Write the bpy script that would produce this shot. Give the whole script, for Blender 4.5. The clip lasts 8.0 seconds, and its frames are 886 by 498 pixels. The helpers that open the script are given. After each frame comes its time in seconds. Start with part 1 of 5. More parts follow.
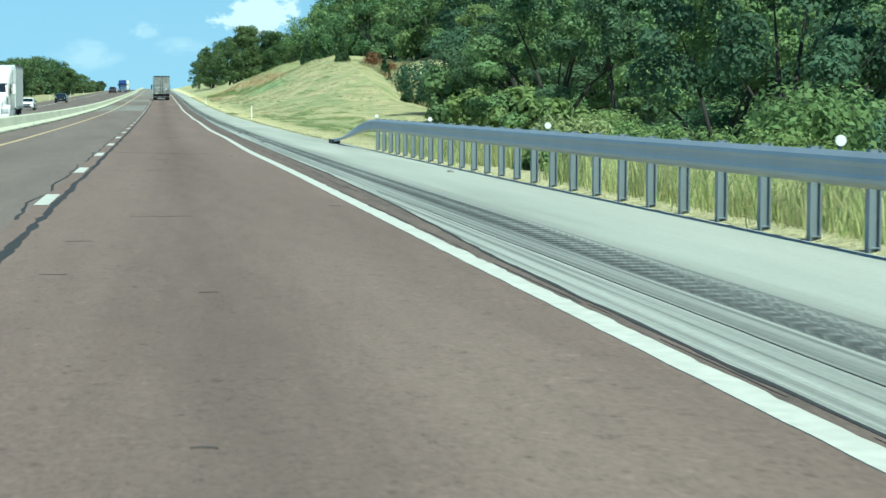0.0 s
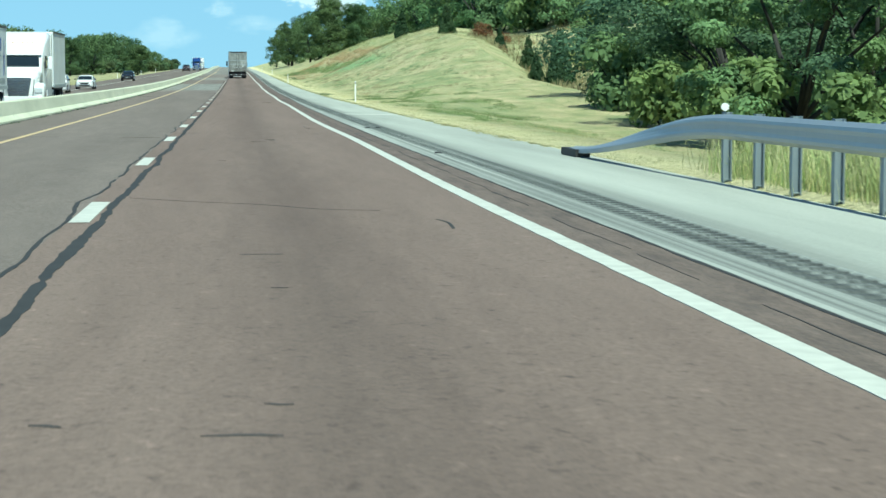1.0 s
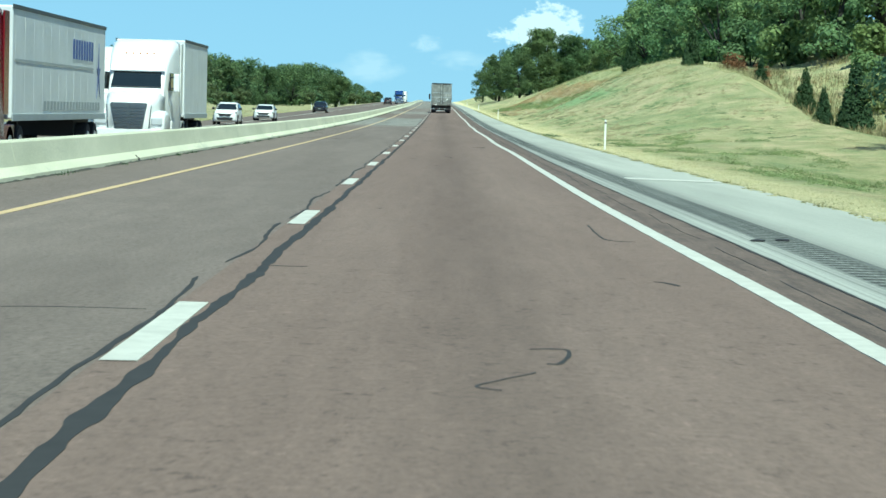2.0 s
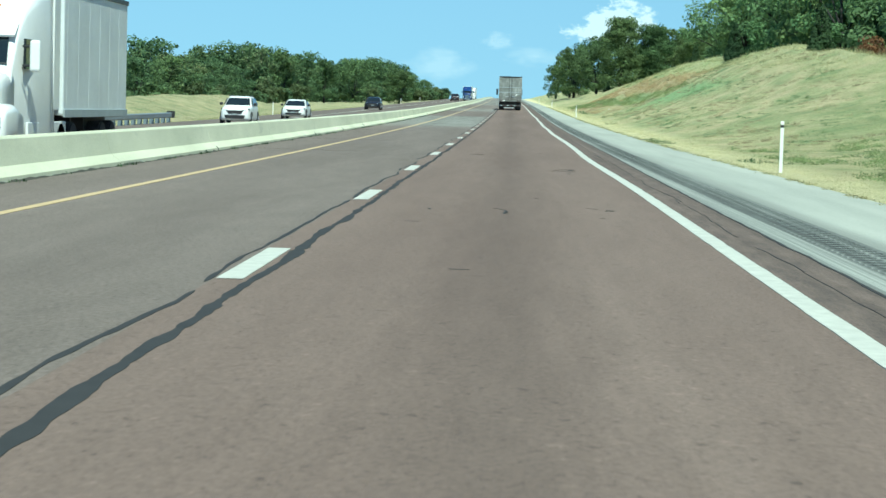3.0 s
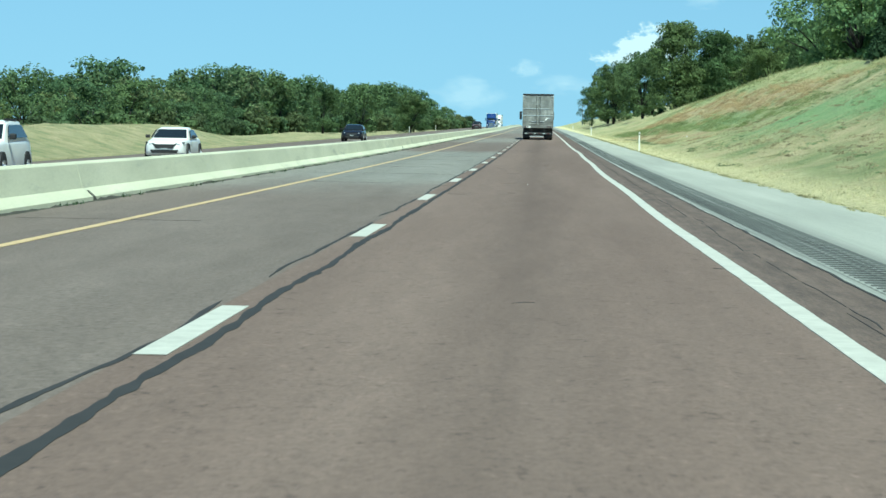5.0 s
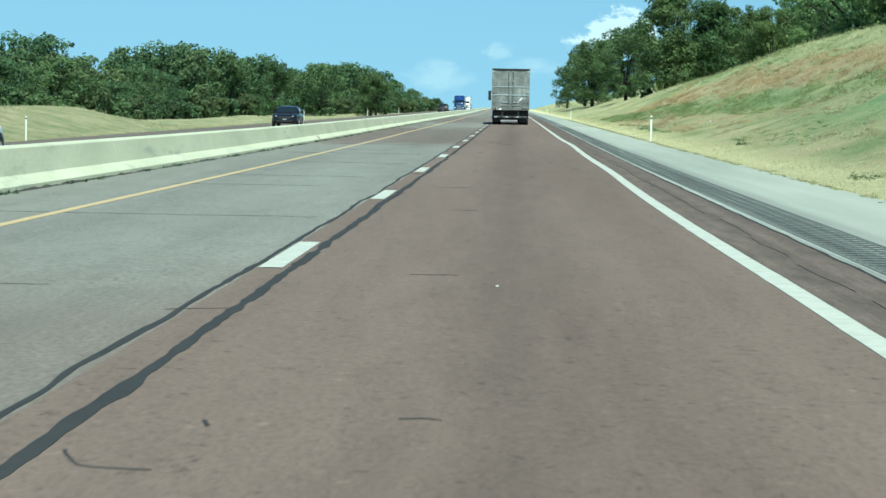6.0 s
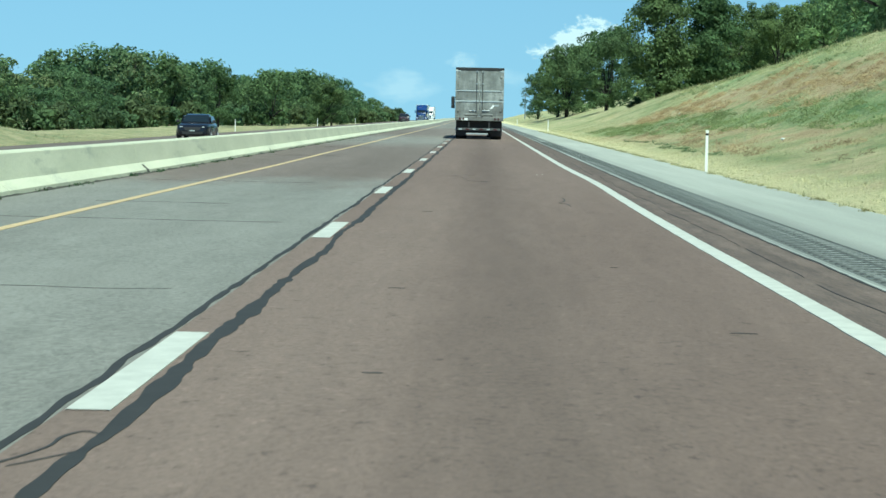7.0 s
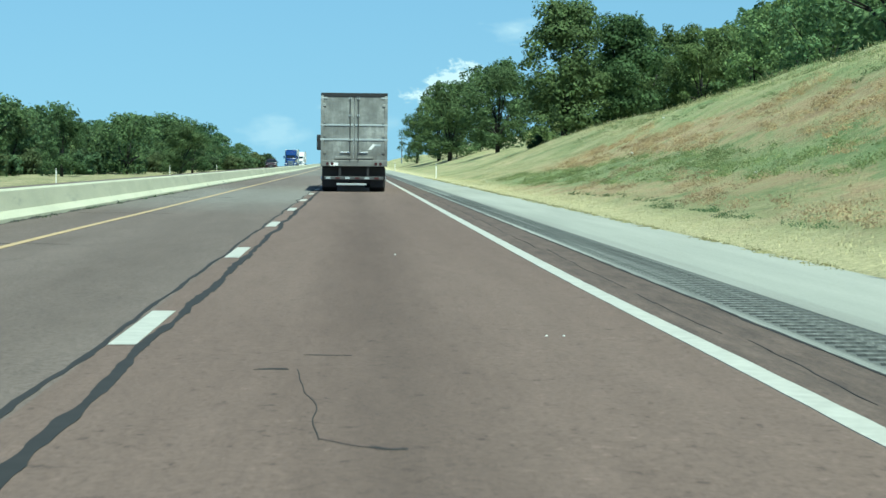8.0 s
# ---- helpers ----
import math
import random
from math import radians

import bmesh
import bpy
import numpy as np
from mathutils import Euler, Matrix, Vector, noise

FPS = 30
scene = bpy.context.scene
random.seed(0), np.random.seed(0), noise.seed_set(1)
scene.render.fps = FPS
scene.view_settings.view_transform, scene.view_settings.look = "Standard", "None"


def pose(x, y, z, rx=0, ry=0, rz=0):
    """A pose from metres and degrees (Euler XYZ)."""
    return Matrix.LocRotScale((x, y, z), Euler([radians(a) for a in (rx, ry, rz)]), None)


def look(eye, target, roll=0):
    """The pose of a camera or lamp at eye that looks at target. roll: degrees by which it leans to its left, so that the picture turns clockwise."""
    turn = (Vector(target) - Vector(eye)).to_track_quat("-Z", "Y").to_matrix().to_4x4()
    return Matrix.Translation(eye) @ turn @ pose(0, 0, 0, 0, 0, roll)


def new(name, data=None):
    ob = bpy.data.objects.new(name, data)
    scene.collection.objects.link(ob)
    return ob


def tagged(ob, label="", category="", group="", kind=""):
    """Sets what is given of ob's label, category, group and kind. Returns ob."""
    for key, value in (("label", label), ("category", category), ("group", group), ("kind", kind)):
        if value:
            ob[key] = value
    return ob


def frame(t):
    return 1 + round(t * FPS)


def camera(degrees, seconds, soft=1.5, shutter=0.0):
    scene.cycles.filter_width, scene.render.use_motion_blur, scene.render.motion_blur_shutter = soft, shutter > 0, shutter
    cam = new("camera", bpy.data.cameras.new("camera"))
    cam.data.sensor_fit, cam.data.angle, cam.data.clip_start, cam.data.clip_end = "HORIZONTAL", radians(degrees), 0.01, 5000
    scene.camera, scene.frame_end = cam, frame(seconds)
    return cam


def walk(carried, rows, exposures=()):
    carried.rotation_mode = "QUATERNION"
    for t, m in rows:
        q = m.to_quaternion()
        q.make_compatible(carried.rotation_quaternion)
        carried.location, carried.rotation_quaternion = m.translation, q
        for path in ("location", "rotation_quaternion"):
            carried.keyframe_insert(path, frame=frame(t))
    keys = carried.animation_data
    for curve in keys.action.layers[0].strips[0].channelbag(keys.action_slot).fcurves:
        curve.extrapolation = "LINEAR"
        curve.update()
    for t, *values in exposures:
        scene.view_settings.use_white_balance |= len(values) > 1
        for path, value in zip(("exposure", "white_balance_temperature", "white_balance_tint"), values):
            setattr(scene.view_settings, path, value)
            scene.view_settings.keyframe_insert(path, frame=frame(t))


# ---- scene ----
cam = camera(23.95, 8.0, soft=1.5, shutter=0.05)
# seconds, x across the road, y along it, z, pitch, roll, yaw
ROWS = [
    (0, 1.520, -1.195, 1.508, -4.155, -0.096, -7.687),
    (0.5, 1.450, 14.837, 1.427, -4.485, 0.022, -7.184),
    (1, 1.375, 30.899, 1.359, -4.732, -0.127, -5.654),
    (1.5, 1.380, 47.077, 1.301, -4.198, -0.888, -2.190),
    (2, 1.483, 63.475, 1.254, -3.785, -1.603, -0.100),
    (3.5, 2.030, 111.978, 1.185, -3.949, -1.319, 2.810),
    (4, 2.145, 128.069, 1.185, -3.292, -1.071, 3.652),
    (4.5, 2.100, 144.047, 1.196, -3.004, -1.060, 3.231),
    (6, 1.822, 191.805, 1.297, -3.568, -0.963, 1.880),
    (6.5, 1.696, 207.593, 1.353, -3.614, -1.216, 1.514),
    (7, 1.589, 223.420, 1.419, -3.260, -1.260, 0.915),
    (7.5, 1.582, 239.091, 1.496, -2.627, -0.954, -0.171),
    (8, 1.566, 254.769, 1.584, -1.982, -0.524, -2.551),
]
walk(cam, [(t, pose(x, y, z, 90 + pitch, roll, yaw)) for t, x, y, z, pitch, roll, yaw in ROWS],
     exposures=[(0.0, 0.75, 5800, -17.5), (4.5, 0.71, 5800, -17.5), (8.0, 0.63, 5800, -17.5)])


# ---- world, sun, exposure ----
SUN_EL, SUN_ROT = radians(57), radians(164)
world = bpy.data.worlds.new("sky")
scene.world = world
world.use_nodes = True
wn = world.node_tree.nodes
sky = wn.new("ShaderNodeTexSky")
sky.sky_type = "NISHITA"
sky.sun_disc = False
sky.sun_elevation, sky.sun_rotation = SUN_EL, SUN_ROT
sky.air_density, sky.dust_density, sky.ozone_density = 0.8, 0.0, 3.0
tint = wn.new("ShaderNodeMix")
tint.data_type, tint.blend_type = "RGBA", "MULTIPLY"
tint.inputs[0].default_value = 1.0
tint.inputs[7].default_value = (0.715, 0.805, 0.91, 1)
# the low sky is hazy and even: directions near the horizon are lifted a little
view = wn.new("ShaderNodeTexCoord")
parts = wn.new("ShaderNodeSeparateXYZ")
world.node_tree.links.new(view.outputs["Generated"], parts.inputs[0])
square = wn.new("ShaderNodeMath")
square.operation = "MULTIPLY_ADD"
square.inputs[1].default_value, square.inputs[2].default_value = 0.735, 0.20
world.node_tree.links.new(parts.outputs[2], square.inputs[0])
lift = wn.new("ShaderNodeMath")
lift.operation = "MULTIPLY_ADD"
lift.inputs[2].default_value = 0.065
world.node_tree.links.new(square.outputs[0], lift.inputs[0])
world.node_tree.links.new(parts.outputs[2], lift.inputs[1])
way_up = wn.new("ShaderNodeCombineXYZ")
for k, socket in enumerate((parts.outputs[0], parts.outputs[1], lift.outputs[0])):
    world.node_tree.links.new(socket, way_up.inputs[k])
world.node_tree.links.new(way_up.outputs[0], sky.inputs[0])
world.node_tree.links.new(sky.outputs[0], tint.inputs[6])
world.node_tree.links.new(tint.outputs[2], wn["Background"].inputs[0])
wn["Background"].inputs[1].default_value = 0.073
sun_data = bpy.data.lights.new("sun", "SUN")
sun_data.energy, sun_data.angle, sun_data.color = 3.95, radians(0.53), (1.0, 0.95, 0.85)
sun = new("sun", sun_data)
to_sun = Vector((math.cos(SUN_EL) * math.sin(SUN_ROT), math.cos(SUN_EL) * math.cos(SUN_ROT), math.sin(SUN_EL)))
sun.matrix_world = look(to_sun * 50, (0, 0, 0))


# ---- materials ----
def mat(name, build, rough=0.8, metal=0.0, bump=0.0, spec=0.5):
    """A node material. build(n, l) returns (colour socket, height socket or None)."""
    m = bpy.data.materials.new(name)
    m.use_nodes = True
    n, l = m.node_tree.nodes, m.node_tree.links
    b = n["Principled BSDF"]
    b.inputs["Roughness"].default_value = rough
    b.inputs["Metallic"].default_value = metal
    b.inputs["Specular IOR Level"].default_value = spec
    col, hgt = build(n, l)
    l.new(col, b.inputs["Base Color"])
    if hgt is not None and bump:
        bp = n.new("ShaderNodeBump")
        bp.inputs["Strength"].default_value = 1.0
        bp.inputs["Distance"].default_value = bump
        l.new(hgt, bp.inputs["Height"])
        l.new(bp.outputs[0], b.inputs["Normal"])
    return m


def coords(n, l, sx=1.0, sy=1.0, sz=1.0, kind="Object"):
    c = n.new("ShaderNodeTexCoord")
    mp = n.new("ShaderNodeMapping")
    mp.inputs["Scale"].default_value = (sx, sy, sz)
    l.new(c.outputs[kind], mp.inputs[0])
    return mp.outputs[0]


def tex(n, l, vec, scale, detail=4.0, rough=0.6):
    t = n.new("ShaderNodeTexNoise")
    t.inputs["Scale"].default_value = scale
    t.inputs["Detail"].default_value = detail
    t.inputs["Roughness"].default_value = rough
    l.new(vec, t.inputs["Vector"])
    return t.outputs[0]


def ramp(n, l, fac, stops):
    r = n.new("ShaderNodeValToRGB")
    while len(r.color_ramp.elements) < len(stops):
        r.color_ramp.elements.new(0.5)
    for e, (p, c) in zip(r.color_ramp.elements, stops):
        e.position = p
        e.color = (*c, 1) if len(c) == 3 else c
    l.new(fac, r.inputs[0])
    return r.outputs[0]


def grey(v):
    return (v, v, v)


def mix(n, l, fac, a, b, how="MIX"):
    m = n.new("ShaderNodeMix")
    m.data_type, m.blend_type = "RGBA", how
    for s, v in ((0, fac), (6, a), (7, b)):
        if isinstance(v, (int, float)):
            m.inputs[s].default_value = v
        elif isinstance(v, tuple):
            m.inputs[s].default_value = (*v, 1)
        else:
            l.new(v, m.inputs[s])
    return m.outputs[2]


def math_node(n, l, op, a, b=0.0):
    m = n.new("ShaderNodeMath")
    m.operation = op
    for s, v in ((0, a), (1, b)):
        if isinstance(v, (int, float)):
            m.inputs[s].default_value = v
        else:
            l.new(v, m.inputs[s])
    return m.outputs[0]


def axis(n, l, vec, k):
    s = n.new("ShaderNodeSeparateXYZ")
    l.new(vec, s.inputs[0])
    return s.outputs[k]


def plain(name, col, rough=0.5, metal=0.0, vary=0.25, scale=3.0, spec=0.5):
    """Paint, rubber or metal with dirt at two scales."""
    def build(n, l):
        v = coords(n, l)
        a = tex(n, l, v, scale, 5)
        b = tex(n, l, v, scale * 12, 3)
        lo = tuple(c * (1 - vary) for c in col)
        hi = tuple(min(1, c * (1 + vary * 0.6)) for c in col)
        c = ramp(n, l, a, [(0.3, lo), (0.7, hi)])
        return mix(n, l, 0.25, c, ramp(n, l, b, [(0.3, lo), (0.7, hi)])), b
    return mat(name, build, rough, metal, 0.0, spec)


def asphalt(name, lo, hi, stain=0.0, centre=0.0):
    def build(n, l):
        v = coords(n, l)
        long = coords(n, l, 1.0, 0.06, 1.0)
        big = tex(n, l, long, 0.55, 4)
        fine = tex(n, l, v, 30, 4, 0.85)
        mid = tex(n, l, coords(n, l, 1, 0.10, 1), 5.0, 6, 0.7)
        c = ramp(n, l, big, [(0.32, lo), (0.68, hi)])
        c = mix(n, l, 0.55, c, ramp(n, l, fine, [(0.30, grey(0.18)), (0.46, grey(0.98)), (0.70, grey(1.6))]), "MULTIPLY")
        c = mix(n, l, 0.5, c, ramp(n, l, mid, [(0.3, grey(0.84)), (0.7, grey(1.15))]), "MULTIPLY")
        # pits and dark chippings
        pit = tex(n, l, coords(n, l, 1, 0.85, 1), 9.5, 3, 0.75)
        c = mix(n, l, 0.8, c, ramp(n, l, pit, [(0.30, grey(0.45)), (0.40, grey(1.0)), (0.61, grey(1.0)), (0.71, grey(1.4))]), "MULTIPLY")
        if stain:
            # oil band along the lane's middle
            x = axis(n, l, v, 0)
            off = math_node(n, l, "ABSOLUTE", math_node(n, l, "SUBTRACT", x, centre))
            f = ramp(n, l, math_node(n, l, "ADD", off, math_node(n, l, "MULTIPLY", mid, 0.5)), [(0.2, grey(stain)), (0.95, grey(0.0))])
            c = mix(n, l, f, c, tuple(k * 0.45 for k in lo))
        return c, fine
    return mat(name, build, 0.88, 0, 0.006, 0.3)


M_RED_ROAD = asphalt("reddish asphalt", (0.148, 0.105, 0.087), (0.191, 0.139, 0.116), 0.36, 1.85)


def left_lane_build(n, l):
    v = coords(n, l)
    long = coords(n, l, 1.0, 0.06, 1.0)
    big = tex(n, l, long, 0.5, 4)
    fine = tex(n, l, v, 26, 4, 0.85)
    mid = tex(n, l, coords(n, l, 1, 0.22, 1), 2.4, 6, 0.75)
    warp = tex(n, l, coords(n, l, 0.5, 0.15, 1), 1.0, 5, 0.7)
    y = math_node(n, l, "ADD", axis(n, l, v, 1), math_node(n, l, "MULTIPLY", warp, 22.0))
    f = ramp(n, l, math_node(n, l, "DIVIDE", y, 500.0),
             [(0.0, grey(0.08)), (0.415, grey(0.10)), (0.445, grey(0.92)), (0.535, grey(1.0)), (0.552, grey(0.05)),
              (0.625, grey(0.08)), (0.66, grey(0.75)), (0.70, grey(0.7)), (0.74, grey(0.2)), (0.85, grey(0.2)), (0.9, grey(0.75))])
    red = ramp(n, l, big, [(0.32, (0.140, 0.110, 0.094)), (0.68, (0.188, 0.150, 0.130))])
    con = ramp(n, l, big, [(0.32, (0.19, 0.185, 0.165)), (0.68, (0.25, 0.245, 0.22))])
    c = mix(n, l, f, red, con)
    c = mix(n, l, 0.8, c, ramp(n, l, fine, [(0.3, grey(0.35)), (0.5, grey(1.0)), (0.7, grey(1.55))]), "MULTIPLY")
    c = mix(n, l, 0.5, c, ramp(n, l, mid, [(0.3, grey(0.75)), (0.7, grey(1.22))]), "MULTIPLY")
    return c, fine


M_LEFT_ROAD = mat("patched asphalt and concrete", left_lane_build, 0.88, 0, 0.006, 0.3)
M_FAR_ROAD = asphalt("grey brown asphalt", (0.12, 0.095, 0.08), (0.17, 0.14, 0.12))


def strip_build(n, l):
    fine = tex(n, l, coords(n, l, 1, 0.5, 1), 40, 4, 0.8)
    lump = tex(n, l, coords(n, l, 3.2, 0.55, 1), 1.6, 6, 0.72)
    run = tex(n, l, coords(n, l, 6.0, 0.03, 1), 1.0, 4, 0.6)
    c = ramp(n, l, lump, [(0.34, (0.095, 0.073, 0.063)), (0.47, (0.126, 0.095, 0.080)), (0.62, (0.160, 0.119, 0.100))])
    c = mix(n, l, 0.6, c, ramp(n, l, run, [(0.34, grey(0.72)), (0.66, grey(1.25))]), "MULTIPLY")
    return mix(n, l, 0.6, c, ramp(n, l, fine, [(0.3, grey(0.4)), (0.5, grey(1.0)), (0.7, grey(1.5))]), "MULTIPLY"), lump


M_STRIP = mat("crumbling reddish seam asphalt", strip_build, 0.88, 0, 0.02, 0.3)


def concrete(name, lo, hi, streak=0.06, stain=None, scuff=False):
    def build(n, l):
        v = coords(n, l)
        big = tex(n, l, coords(n, l, 1, streak, 1), 0.8, 5)
        fine = tex(n, l, v, 30, 4, 0.75)
        c = ramp(n, l, big, [(0.3, lo), (0.7, hi)])
        if scuff:
            # scuffs and damp stains
            sc = tex(n, l, coords(n, l, 1, 0.35, 2.0), 1.1, 6, 0.7)
            c = mix(n, l, ramp(n, l, sc, [(0.58, grey(0.0)), (0.72, grey(0.6))]), c, (0.30, 0.32, 0.27))
        if stain:
            # tyre-dust streaks beside the rumble strip
            wob = tex(n, l, coords(n, l, 3.0, 0.012, 1), 1.0, 4, 0.7)
            x = math_node(n, l, "ADD", axis(n, l, v, 0), math_node(n, l, "MULTIPLY", wob, 0.7))
            f = ramp(n, l, math_node(n, l, "SUBTRACT", x, stain), [(0.0, grey(0.75)), (0.5, grey(0.6)), (0.95, grey(0.0))])
            c = mix(n, l, f, c, (0.13, 0.135, 0.125))
        return mix(n, l, 0.4, c, ramp(n, l, fine, [(0.3, grey(0.6)), (0.7, grey(1.3))]), "MULTIPLY"), fine
    return mat(name, build, 0.85, 0, 0.004, 0.3)


M_SHOULDER = concrete("pale worn shoulder concrete", (0.30, 0.31, 0.275), (0.43, 0.44, 0.39), 0.06, 5.05)
M_BARRIER = concrete("pale median concrete", (0.50, 0.51, 0.385), (0.645, 0.645, 0.495), 0.3, None, True)


def rumble_build(n, l):
    v = coords(n, l)
    a = tex(n, l, coords(n, l, 9, 0.02, 1), 1.0, 4, 0.7)
    b = tex(n, l, v, 12, 4, 0.7)
    c = ramp(n, l, a, [(0.36, (0.065, 0.068, 0.065)), (0.5, (0.135, 0.142, 0.132)), (0.66, (0.29, 0.305, 0.28))])
    return mix(n, l, 0.5, c, ramp(n, l, b, [(0.3, grey(0.6)), (0.7, grey(1.35))]), "MULTIPLY"), b


M_RUMBLE = mat("tyre-stained rumble strip", rumble_build, 0.8, 0, 0.004, 0.3)


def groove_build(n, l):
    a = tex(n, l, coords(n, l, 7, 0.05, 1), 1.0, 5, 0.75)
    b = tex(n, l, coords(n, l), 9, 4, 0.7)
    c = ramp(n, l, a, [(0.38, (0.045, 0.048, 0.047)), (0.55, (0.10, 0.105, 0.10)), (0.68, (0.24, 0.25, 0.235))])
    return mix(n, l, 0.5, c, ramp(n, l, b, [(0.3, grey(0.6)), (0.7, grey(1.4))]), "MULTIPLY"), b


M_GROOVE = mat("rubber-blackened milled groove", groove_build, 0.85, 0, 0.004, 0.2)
M_WHITE_LINE = plain("worn white road paint", (0.545, 0.54, 0.475), 0.6, 0, 0.2, 6)
M_YELLOW_LINE = plain("worn yellow road paint", (0.57, 0.42, 0.22), 0.6, 0, 0.25, 6)
M_TAR = plain("black crack sealant", (0.030, 0.029, 0.028), 0.85, 0, 0.3, 4)


def grass_build(n, l):
    v = coords(n, l)
    big = tex(n, l, coords(n, l, 1, 0.45, 1), 0.13, 5, 0.65)
    mid = tex(n, l, coords(n, l, 1, 0.7, 1), 0.55, 6, 0.7)
    spot = tex(n, l, coords(n, l, 1, 0.6, 1), 0.85, 6, 0.75)
    fine = tex(n, l, coords(n, l, 1, 1, 0.5), 9.0, 5, 0.8)
    x, y = axis(n, l, v, 0), axis(n, l, v, 1)
    c = ramp(n, l, big, [(0.38, (0.13, 0.235, 0.085)), (0.46, (0.29, 0.335, 0.155)), (0.53, (0.50, 0.44, 0.25)), (0.60, (0.22, 0.31, 0.135))])
    d = ramp(n, l, mid, [(0.37, (0.10, 0.205, 0.07)), (0.48, (0.32, 0.345, 0.16)), (0.60, (0.55, 0.47, 0.28))])
    c = mix(n, l, 0.28, mix(n, l, 0.48, c, d), (0.45, 0.375, 0.23))
    # a belt of rusty dead growth slants down the slope; green growth below it, straw-green above
    warp = math_node(n, l, "ADD", math_node(n, l, "MULTIPLY", big, 3.0), math_node(n, l, "MULTIPLY", spot, 5.0))
    u = math_node(n, l, "ADD", math_node(n, l, "ADD", x, math_node(n, l, "MULTIPLY", y, 0.055)), math_node(n, l, "SUBTRACT", warp, 35.9))
    u = math_node(n, l, "ADD", math_node(n, l, "DIVIDE", u, 12.0), 0.5)
    along = ramp(n, l, math_node(n, l, "DIVIDE", y, 500.0), [(0.51, grey(0.0)), (0.575, grey(0.9)), (0.70, grey(1.0)), (0.74, grey(0.0))])
    belt = math_node(n, l, "MULTIPLY", ramp(n, l, u, [(0.33, grey(0.0)), (0.42, grey(0.72)), (0.58, grey(0.72)), (0.67, grey(0.0))]), along)
    low = math_node(n, l, "MULTIPLY", ramp(n, l, u, [(0.02, grey(0.0)), (0.06, grey(0.65)), (0.14, grey(0.65)), (0.19, grey(0.0))]), along)
    green = math_node(n, l, "MULTIPLY", ramp(n, l, u, [(0.13, grey(0.0)), (0.19, grey(0.62)), (0.34, grey(0.62)), (0.40, grey(0.0))]), along)
    above = math_node(n, l, "MULTIPLY", ramp(n, l, u, [(0.60, grey(0.0)), (0.70, grey(0.6)), (1.0, grey(0.6))]), along)
    rust = ramp(n, l, mid, [(0.36, (0.33, 0.34, 0.17)), (0.45, (0.50, 0.41, 0.24)), (0.52, (0.46, 0.33, 0.20)), (0.62, (0.37, 0.235, 0.145))])
    c = mix(n, l, above, c, ramp(n, l, mid, [(0.38, (0.25, 0.34, 0.145)), (0.60, (0.46, 0.45, 0.24))]))
    c = mix(n, l, green, c, ramp(n, l, mid, [(0.38, (0.12, 0.23, 0.085)), (0.60, (0.27, 0.345, 0.16))]))
    c = mix(n, l, math_node(n, l, "MAXIMUM", belt, low), c, rust)
    # one lush green patch on the slope
    px = math_node(n, l, "DIVIDE", math_node(n, l, "SUBTRACT", math_node(n, l, "ADD", x, math_node(n, l, "MULTIPLY", y, 0.065)), 29.2), 1.7)
    py = math_node(n, l, "DIVIDE", math_node(n, l, "SUBTRACT", y, 241.0), 17.0)
    pr = math_node(n, l, "SQRT", math_node(n, l, "ADD", math_node(n, l, "MULTIPLY", px, px), math_node(n, l, "MULTIPLY", py, py)))
    pr = math_node(n, l, "ADD", math_node(n, l, "DIVIDE", pr, 3.0), math_node(n, l, "MULTIPLY", math_node(n, l, "SUBTRACT", spot, 0.5), 0.9))
    c = mix(n, l, ramp(n, l, pr, [(0.18, grey(0.7)), (0.44, grey(0.0))]), c, (0.185, 0.345, 0.15))
    # faint mowing stripes
    wave = math_node(n, l, "SINE", math_node(n, l, "ADD", math_node(n, l, "MULTIPLY", x, 1.5), math_node(n, l, "ADD", math_node(n, l, "MULTIPLY", y, 0.75), math_node(n, l, "MULTIPLY", mid, 7.0))))
    c = mix(n, l, 0.09, c, ramp(n, l, math_node(n, l, "ADD", math_node(n, l, "MULTIPLY", wave, 0.5), 0.5), [(0.0, grey(0.5)), (1.0, grey(1.5))]), "MULTIPLY")
    # paler hay on the land beyond the opposite road
    hay = ramp(n, l, math_node(n, l, "DIVIDE", math_node(n, l, "MULTIPLY", x, -1.0), 100.0), [(0.19, grey(0.0)), (0.21, grey(0.7)), (0.6, grey(0.55))])
    c = mix(n, l, hay, c, ramp(n, l, mid, [(0.36, (0.17, 0.205, 0.10)), (0.48, (0.27, 0.26, 0.145)), (0.62, (0.37, 0.32, 0.195))]))
    # dry, mown verge beside the shoulder
    xv = math_node(n, l, "ADD", x, math_node(n, l, "MULTIPLY", mid, 2.4))
    verge = ramp(n, l, math_node(n, l, "DIVIDE", xv, 20.0), [(0.0, grey(0.0)), (0.36, grey(0.0)), (0.38, grey(0.9)), (0.465, grey(0.85)), (0.515, grey(0.0))])
    c = mix(n, l, verge, c, ramp(n, l, fine, [(0.3, (0.54, 0.50, 0.265)), (0.7, (0.74, 0.67, 0.41))]))
    c = mix(n, l, 0.6, c, ramp(n, l, fine, [(0.28, grey(0.5)), (0.5, grey(1.12)), (0.75, grey(1.75))]), "MULTIPLY")
    return c, fine


M_GRASS = mat("summer hillside grass", grass_build, 0.9, 0, 0.12, 0.2)


